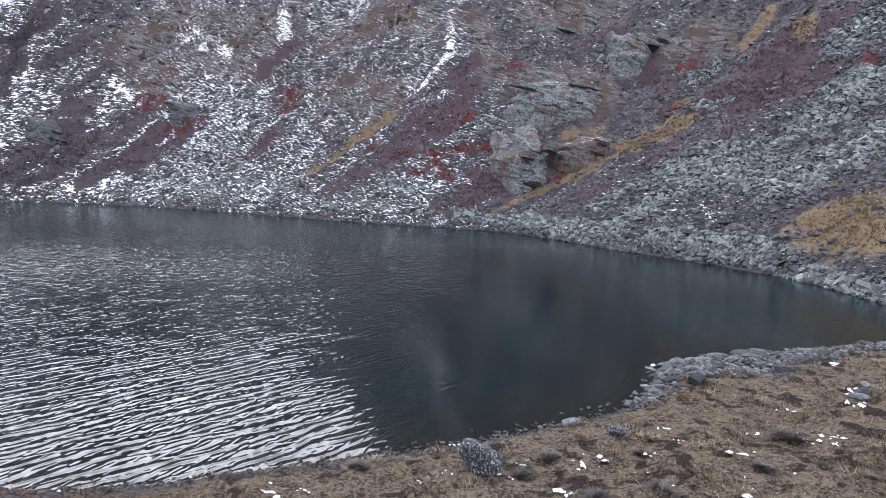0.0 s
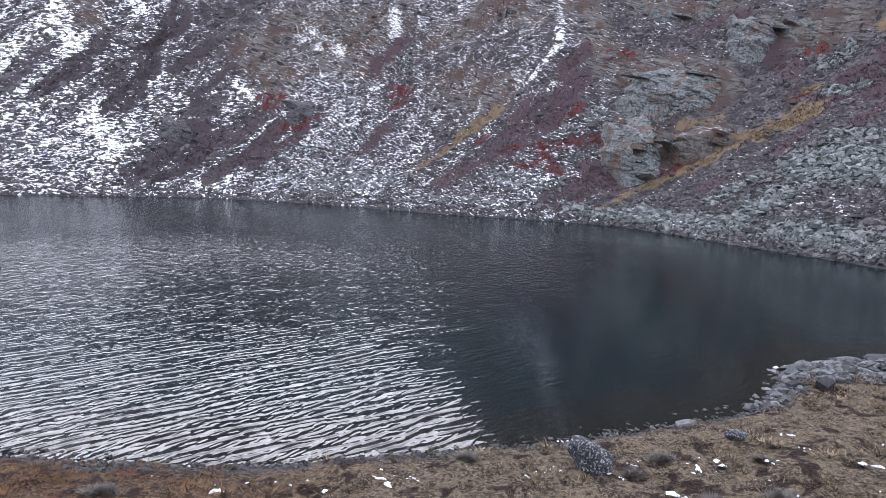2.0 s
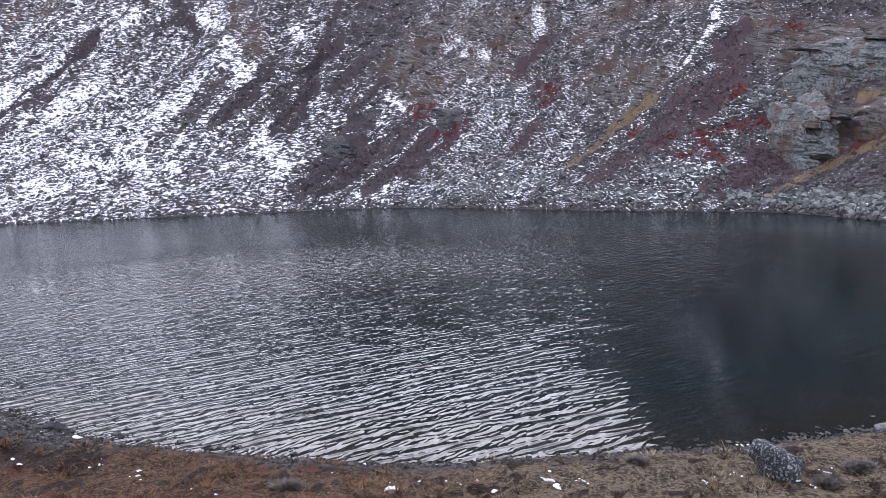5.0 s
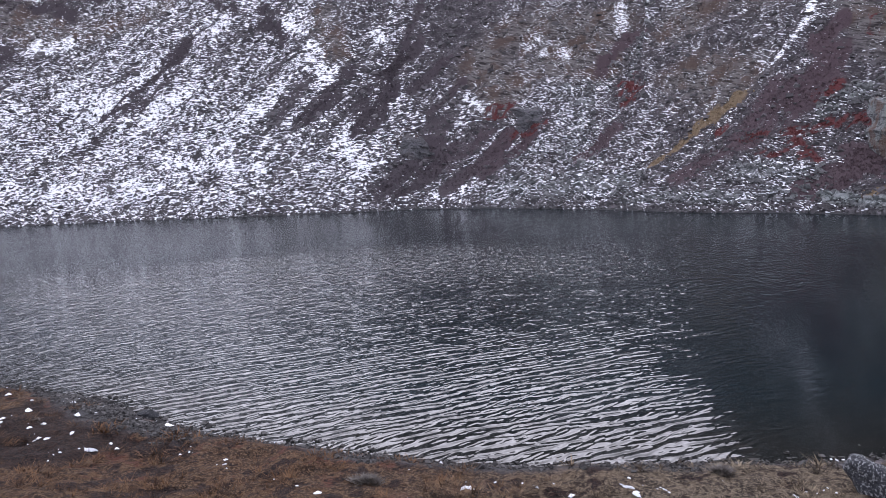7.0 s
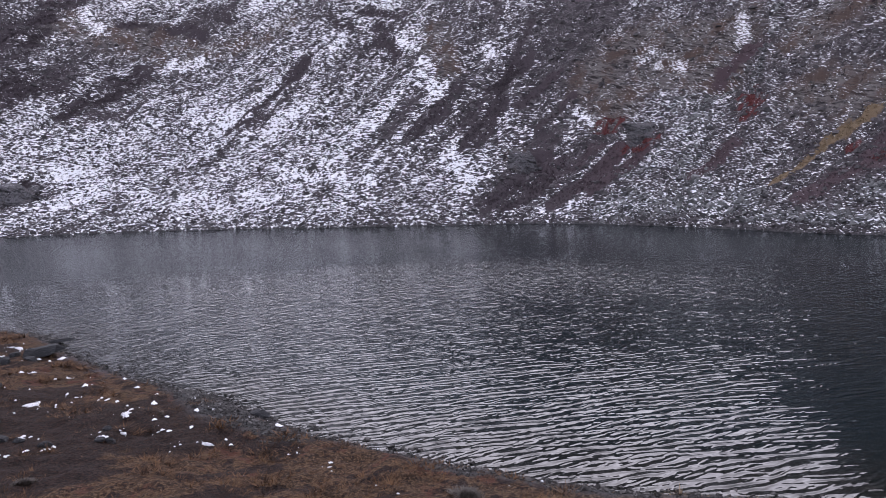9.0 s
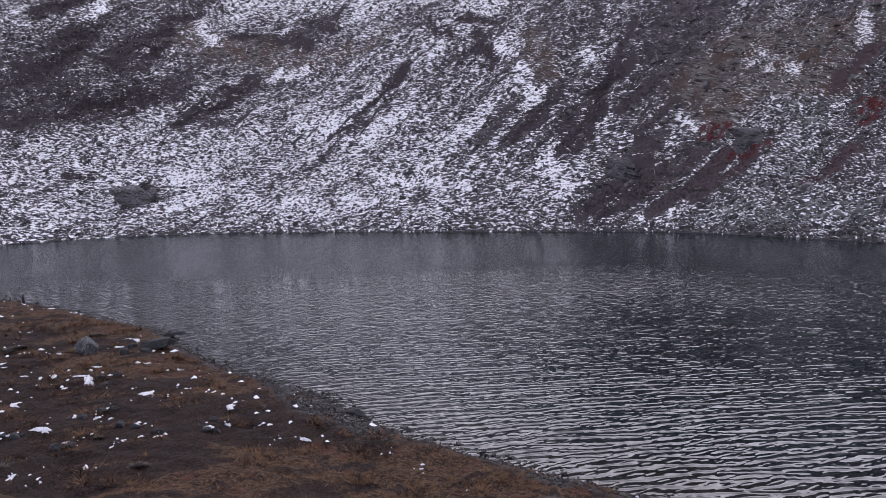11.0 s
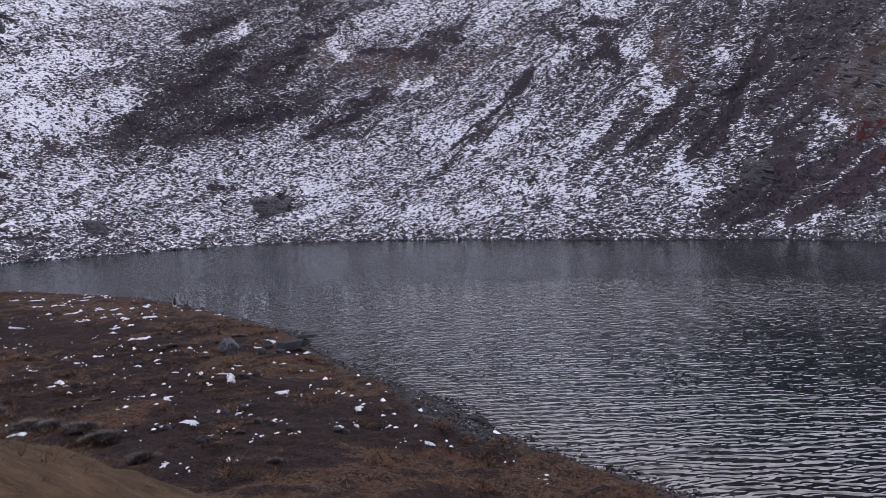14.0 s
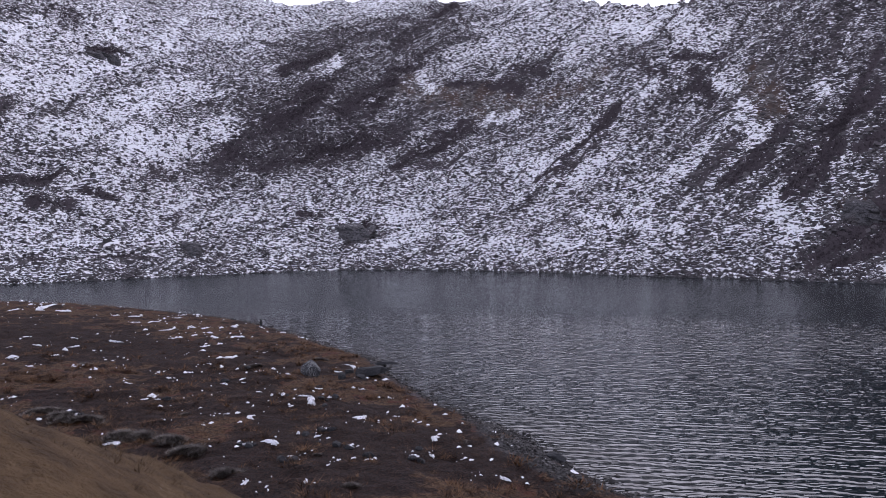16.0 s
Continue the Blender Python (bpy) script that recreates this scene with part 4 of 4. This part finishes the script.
def hull(seed, sx, sy, sz, points=16, taper=.8):
    """A faceted stone: the hull of scattered points."""
    g = random.Random(seed)
    bm = bmesh.new()
    for i in range(points):
        z = g.choice((-1, 1)) * g.uniform(.55, 1)
        k = taper if z > 0 else 1.0
        a = 2 * math.pi * (i + g.uniform(-.35, .35)) / points * 2.0
        q = g.uniform(.75, 1.0) * k
        bm.verts.new((sx * q * math.cos(a), sy * q * math.sin(a), sz * z))
    r = bmesh.ops.convex_hull(bm, input=bm.verts)
    junk = [e for e in r["geom_interior"] if isinstance(e, bmesh.types.BMVert)]
    bmesh.ops.delete(bm, geom=junk, context="VERTS")
    return bm


def rough_rock(seed, sx, sy, sz, cuts=9, detail=3, grit=.08):
    """A weathered boulder: a ball cut by planes and roughened."""
    g = random.Random(seed)
    bm = bmesh.new()
    bmesh.ops.create_icosphere(bm, subdivisions=detail, radius=1)
    planes = []
    for _ in range(cuts):
        n = Vector((g.gauss(0, 1), g.gauss(0, 1), g.gauss(0, .8))).normalized()
        planes.append((n, g.uniform(.55, .85)))
    for v in bm.verts:
        for n, d in planes:
            over = v.co.dot(n) - d
            if over > 0:
                v.co -= n * over * .92
        v.co += v.co.normalized() * grit * noise.fractal(v.co * 2.3 + Vector((seed, 0, 0)), 1.0, 2.0, 4)
        v.co = Vector((v.co.x * sx, v.co.y * sy, v.co.z * sz))
    return bm


def ground_at(x, y):
    return float(land(np.array([x]), np.array([y]))[0][0])


def stone(name, me, x, y, sink, rz, tilt, label, group=""):
    ob = new(name, me)
    z = max(ground_at(x, y), -.25)
    ob.matrix_world = pose(x, y, z + sink, tilt[0], tilt[1], rz)
    return tagged(ob, label, "rock", group)


stone("lichen_boulder", mesh_from(rough_rock(3, .78, .5, .55, 8, 4, .12), "lichen_boulder", LICHEN_MAT), 1.3, 19.5, .28, -35, (8, 16),
      "dark boulder mottled with pale lichen on the turf bank")
stone("small_boulder", mesh_from(rough_rock(8, .36, .26, .26, 8, 3, .12), "small_boulder", LICHEN_MAT), 5.9, 22.3, .12, 10, (0, -8),
      "small dark lichen-spotted boulder sunk in turf")
stone("flat_stone", mesh_from(rough_rock(5, .5, .22, .14, 9, 3), "flat_stone", SHORE_STONE_MAT), 4.75, 24.0, .12, 8, (0, -12),
      "pale grey flat stone at the water's edge")
stone("dark_flat_rock", mesh_from(hull(12, 1.6, .6, .27, 26, .7), "dark_flat_rock", DARK_STONE_MAT), -41.2, 18.1, .3, 38, (3, -9),
      "dark flat slab jutting into the lake from the headland")
stone("thin_flat_rock", mesh_from(hull(14, 1.05, .3, .11, 24, .6), "thin_flat_rock", DARK_STONE_MAT), -45.6, 21.2, .36, 42, (3, -6),
      "thin dark slab lying in shallow water")
for i, (x, y, w) in enumerate([(-40.6, 15.9, .5), (-40.1, 16.9, .42), (-42.6, 17.2, .4), (-43.4, 18.6, .36), (-42.4, 19.4, .34)]):
    stone("headland_rock", mesh_from(hull(90 + i, w, w * .6, w * .4, 18), "headland_rock", DARK_STONE_MAT), x, y, .1, 50 * i, (5, 4),
          "dark angular rock beside the flat slab", "rocks at the headland's tip")
stone("grey_boulder", mesh_from(rough_rock(17, .75, .6, .62, 8, 3), "grey_boulder", LICHEN_MAT), -42.6, 14.6, .35, 0, (0, 0),
      "grey weathered boulder on the headland turf")
stone("shore_rock", mesh_from(rough_rock(19, .45, .32, .22, 9, 3), "shore_rock", DARK_STONE_MAT), -22.4, 17.7, .1, 20, (0, 6),
      "dark angular rock at the waterline")
stone("standing_stone", mesh_from(rough_rock(23, .2, .16, .5, 9, 3), "standing_stone", DARK_STONE_MAT), -69.7, 19.1, .4, 0, (3, 4),
      "small upright stone on the headland shore")
for i, (x, y, w, rz) in enumerate([(15.2, 34.2, 1.0, -18), (13.9, 35.2, .8, -10), (11.6, 34.0, .7, 15), (12.3, 33.4, .6, -20), (16.6, 36.0, .8, -25),
                                   (10.8, 32.6, .6, 10), (17.0, 27.5, .5, 30), (16.3, 26.6, .45, -50), (17.6, 28.4, .4, 70)]):
    stone("pale_flat_rock", mesh_from(rough_rock(40 + i, w, w * .45, w * .3, 10, 3), "pale_flat_rock", SHORE_STONE_MAT), x, y, .15, rz, (0, -6),
          "large pale grey slab among the spit's stones", "slabs on the spit")

# the stony spit: flat blocks, one by one
STONES = [mesh_from(hull(60 + i, 1, random.Random(i).uniform(.5, .8), random.Random(i + 9).uniform(.22, .42)), "spit_stone", SHORE_STONE_MAT) for i in range(14)]
spit_gen = random.Random(5)
SPIT = [(10.3, 31.6, 14.6, 31.8, 1.5, 95), (12.0, 33.2, 17.5, 33.6, 1.3, 80), (17.5, 34.0, 25.5, 37.8, 1.1, 80), (7.8, 26.6, 9.8, 30.2, .7, 35)]
spots = []
for ax, ay, bx, by, w, n in SPIT:
    for _ in range(n):
        u = spit_gen.random()
        spots.append((ax + (bx - ax) * u + spit_gen.gauss(0, w * .5), ay + (by - ay) * u + spit_gen.gauss(0, w * .5)))
spots = np.array(spots)
for (x, y), z in zip(spots.tolist(), land(spots[:, 0], spots[:, 1])[0].tolist()):
    size = .13 + .27 * spit_gen.random() ** 2
    ob = new("stone", spit_gen.choice(STONES))
    z = max(z, -.2)
    ob.matrix_world = pose(x, y, z + size * .22, spit_gen.gauss(0, 10), spit_gen.gauss(0, 10), spit_gen.uniform(0, 360)) @ Matrix.Diagonal((size, size, size, 1))
    tagged(ob, "flat angular grey stone on the lake spit", "rock", "stones of the spit")

# small stones filling the spit
qg = np.random.default_rng(63)
qs = []
for ax, ay, bx, by, w, n in SPIT:
    u = qg.random(n * 16)[:, None]
    qs.append(np.array([ax, ay]) * (1 - u) + np.array([bx, by]) * u + qg.normal(0, w * .55, (n * 16, 2)))
qs = np.concatenate(qs)
qz = land(qs[:, 0], qs[:, 1])[0]
qsize = .085 * np.exp(qg.normal(0, .5, len(qs)))
qv, qf = blocks(np.stack([qs[:, 0], qs[:, 1], np.maximum(qz, -.15) + qsize * .3], 1), qsize, qg.uniform(.25, .6, len(qs)), qg, .3)
tagged(new("spit_rubble", mesh_of("spit_rubble", qv, qf, stone_material("spit_rubble", (.022, .022, .024), (.24, .246, .252), False))),
       "small dark grey rubble filling the stony spit", "gravel", kind="stuff")

# gravel along the near waterline
gg = np.random.default_rng(44)
seg = gg.integers(0, len(NEAR_LINE) - 1, 9000)
u = gg.random(9000)[:, None]
pp = NEAR_LINE[seg] * (1 - u) + NEAR_LINE[seg + 1] * u + gg.normal(0, .32, (9000, 2))
cove_xy = np.array(COVE)[gg.integers(0, len(COVE), 2600)]
mix = gg.random(2600)[:, None]
pp = np.concatenate([pp, cove_xy[:, :2] * (1 - mix) + cove_xy[:, 2:4] * mix + gg.normal(0, .32, (2600, 2))])
near_enough = np.hypot(pp[:, 0], pp[:, 1]) < 110
pp = pp[near_enough]
pz = land(pp[:, 0], pp[:, 1])[0]
ps = np.minimum(.038 * np.exp(gg.normal(0, .55, len(pp))), .11) * np.interp(np.hypot(pp[:, 0], pp[:, 1]), [20, 60, 110], [1, 1.6, 2.4])
gv, gf = blocks(np.stack([pp[:, 0], pp[:, 1], np.maximum(pz, -.05) + ps * .2], 1), ps, gg.uniform(.4, .8, len(pp)), gg)
tagged(new("shore_gravel", mesh_of("shore_gravel", gv, gf, stone_material("wet_gravel", (.025, .023, .022), (.13, .125, .12), False))),
       "wet dark gravel and cobbles along the waterline", "gravel", kind="stuff")


# lingering snow
def snow_patch_mesh(seed):
    """A ragged leftover of snow: one low sheet with a torn, bent outline."""
    g = random.Random(seed)
    bm = bmesh.new()
    n, rings, bend = 36, 5, g.uniform(-.9, .9)
    rim = []
    for i in range(n):
        a = 2 * math.pi * i / n
        q = Vector((math.cos(a), math.sin(a), seed * 2.7))
        rim.append(max(.1, .58 + .55 * noise.noise(q * 1.3) + .75 * noise.noise(q * 3.1) + g.gauss(0, .12)))
    grid = []
    for k in range(1, rings + 1):
        u = k / rings
        row = []
        for i in range(n):
            a = 2 * math.pi * i / n
            x, y = rim[i] * u * math.cos(a), .62 * rim[i] * u * math.sin(a)
            lump = .5 + noise.noise(Vector((x * 3.2, y * 3.2, seed * 1.9)))
            z = -.06 if k == rings else .2 * (1 - u ** 3) * lump
            row.append(bm.verts.new((x, y + bend * x * x, z)))
        grid.append(row)
    top = bm.verts.new((0, 0, .12))
    for i in range(n):
        j = (i + 1) % n
        bm.faces.new((top, grid[0][i], grid[0][j]))
        for k in range(rings - 1):
            bm.faces.new((grid[k][i], grid[k + 1][i], grid[k + 1][j], grid[k][j]))
    return mesh_from(bm, "snow_patch", SNOW_MAT, True)


SNOW_SHAPES = [snow_patch_mesh(i + 1) for i in range(16)]
snow_gen = random.Random(77)
snow_xyw = np.array(SNOW_EAST + SNOW_WEST + SNOW_MID + SNOW_FAR_BANK)
for (x, y, w), z in zip(snow_xyw.tolist(), land(snow_xyw[:, 0], snow_xyw[:, 1])[0].tolist()):
    ob = new("snow_patch", snow_gen.choice(SNOW_SHAPES))
    ob.matrix_world = pose(x, y, max(z, 0) + .03 * w + .02, snow_gen.gauss(0, 4), snow_gen.gauss(0, 4), snow_gen.uniform(0, 360)) @ Matrix.Diagonal((w * 1.3, w * snow_gen.uniform(.6, 1.1), max(w, .15) * 1.1, 1))
    tagged(ob, "small patch of old white snow on brown turf", "snow", "snow patches on the bank")

# dark rocks that keep the snow in their lee
LEE_ROCKS = [mesh_from(rough_rock(80 + i, 1, .75, .6, 9, 2, .16), "dark_rock", DARK_STONE_MAT) for i in range(6)]
lee = [q for q in SNOW_WEST + SNOW_MID if -52 < q[0] < -22 and q[2] > .15][::2]
for x, y, w in lee:
    for _ in range(snow_gen.randint(1, 3)):
        px, py, k = x + snow_gen.gauss(0, .8 * w + .15), y + snow_gen.gauss(0, .8 * w + .15), snow_gen.uniform(.12, .3)
        ob = new("dark_rock", snow_gen.choice(LEE_ROCKS))
        ob.matrix_world = pose(px, py, max(ground_at(px, py), 0) + .2 * k, snow_gen.gauss(0, 12), snow_gen.gauss(0, 12), snow_gen.uniform(0, 360)) @ Matrix.Diagonal((k, k, k, 1))
        tagged(ob, "small dark rock half sunk in heath beside snow", "rock", "dark rocks on the bank")

# grey dwarf shrubs at the foot of the knoll
def dwarf_shrub(x, y, w, h, seed):
    g = np.random.default_rng(seed)
    z = ground_at(x, y)
    if z < .3:
        return
    root = new("dwarf_shrub")
    root.matrix_world = pose(x, y, z, 0, 0, seed * 40)
    tagged(root, "low grey-brown dwarf shrub hugging the turf", "shrub", "dwarf shrubs on the bank")
    n = int(120 + 140 * min(w, 1))
    a, r = g.uniform(0, 2 * np.pi, n), np.sqrt(g.random(n))
    r = r * (.75 + .5 * np.sin(a * 3 + seed) * np.sin(a + seed * 2.0))
    base = np.stack([w * r * np.cos(a), w * .6 * r * np.sin(a), h * np.clip(1 - r ** 2, 0, 1) * .6], 1)
    for name, m, hh, k in (("twig_mass", GREY_TWIG_MAT, min(.16, .3 * w), 5), ("foliage", TUSSOCK_MAT, min(.07, .14 * w), 3)):
        v, f = tufts(base, np.full(n, hh), np.full(n, min(.2, .4 * w)), k, g, 1.2, .12)
        ob = new(name, mesh_of(name, v, f, m))
        ob.parent = root


GREY_TWIG_MAT = leaf_material("grey_twigs", (.05, .042, .038), (.2, .18, .16))
for i, (x, y, w, h) in enumerate([(-35.2, .7, 1.1, .4), (-34.4, 1.6, .9, .35), (-36.6, .0, 1.0, .4), (-31.5, 2.6, 1.0, .4), (-30.8, 3.4, .8, .35), (-29.5, 4.2, .9, .35), (-28.1, 4.6, .8, .3),
                                  (-24.6, 5.1, .7, .3), (11.6, 22.4, .8, .22), (3.4, 20.4, .5, .18), (4.2, 17.6, .6, .2), (6.1, 18.0, .7, .2), (9.6, 19.9, .5, .18), (-11.0, 15.4, .5, .15)]):
    dwarf_shrub(x, y, w, h, 5 + i)
shrub_gen = random.Random(29)
for i in range(12):
    a, r = radians(shrub_gen.uniform(-34, 33)), shrub_gen.uniform(13.5, 21)
    r += max(0.0, math.degrees(a)) * .35 * shrub_gen.random()
    w = shrub_gen.uniform(.2, .5)
    dwarf_shrub(r * math.sin(a), r * math.cos(a), w, w * .35, 60 + i)

for i in range(16):
    a, r = radians(shrub_gen.uniform(-88, -50)), 23 + 30 * shrub_gen.random() ** 1.3
    w = shrub_gen.uniform(.25, .75)
    dwarf_shrub(r * math.sin(a), r * math.cos(a), w, w * .2, 100 + i)

# thin leftovers of snow between the tufts
def flecks(place, size, gen, rim=7):
    """Low ragged crusts: a raised middle and a torn rim."""
    n = len(place)
    a = 2 * np.pi * (np.arange(rim) + gen.uniform(-.35, .35, (n, rim))) / rim
    r = gen.uniform(.3, 1.15, (n, rim)) * size[:, None]
    turn = gen.uniform(0, np.pi, n)[:, None]
    x, y = r * np.cos(a), .6 * r * np.sin(a)
    ring = np.stack([x * np.cos(turn) - y * np.sin(turn), x * np.sin(turn) + y * np.cos(turn), gen.uniform(-.25, .05, (n, rim)) * size[:, None]], -1)
    mid = np.stack([0 * size, 0 * size, .35 * size], -1)[:, None]
    v = (np.concatenate([ring, mid], 1) + place[:, None]).reshape(-1, 3)
    k = np.arange(rim)
    fan = np.stack([k, (k + 1) % rim, np.full(rim, rim)], 1)
    return v, ((np.arange(n) * (rim + 1))[:, None, None] + fan[None]).reshape(-1, 3)


fg = np.random.default_rng(91)
fx, fy, fz, *_ = bank_points(1400, fg, -98, -50, 24, 125, .8)
f2 = bank_points(160, fg, -45, 34, 15, 45)
fx, fy, fz = np.concatenate([fx, f2[0]]), np.concatenate([fy, f2[1]]), np.concatenate([fz, f2[2]])
clump = fbm(fx * .12 + 5, fy * .12, 3) > -.1
fx, fy, fz = fx[clump], fy[clump], fz[clump]
near_snow = np.repeat(snow_xyw, 3, axis=0)
nx, ny = (near_snow[:, i] + fg.normal(0, 1, len(near_snow)) * (near_snow[:, 2] * 1.3 + .1) for i in (0, 1))
fx, fy, fz = np.concatenate([fx, nx]), np.concatenate([fy, ny]), np.concatenate([fz, np.maximum(land(nx, ny)[0], 0)])
fs = np.minimum(.034 * np.exp(fg.normal(0, .65, len(fx))), .12) * np.interp(np.hypot(fx, fy), [20, 60, 120], [1, 1.7, 2.6])
fv, ff = flecks(np.stack([fx, fy, fz + .07], 1), 1.5 * fs * fg.uniform(.6, 1.6, len(fx)), fg)
tagged(new("snow_flecks", mesh_of("snow_flecks", fv, ff, SNOW_MAT, True)), "small flecks of white snow caught in the turf", "snow", kind="stuff")
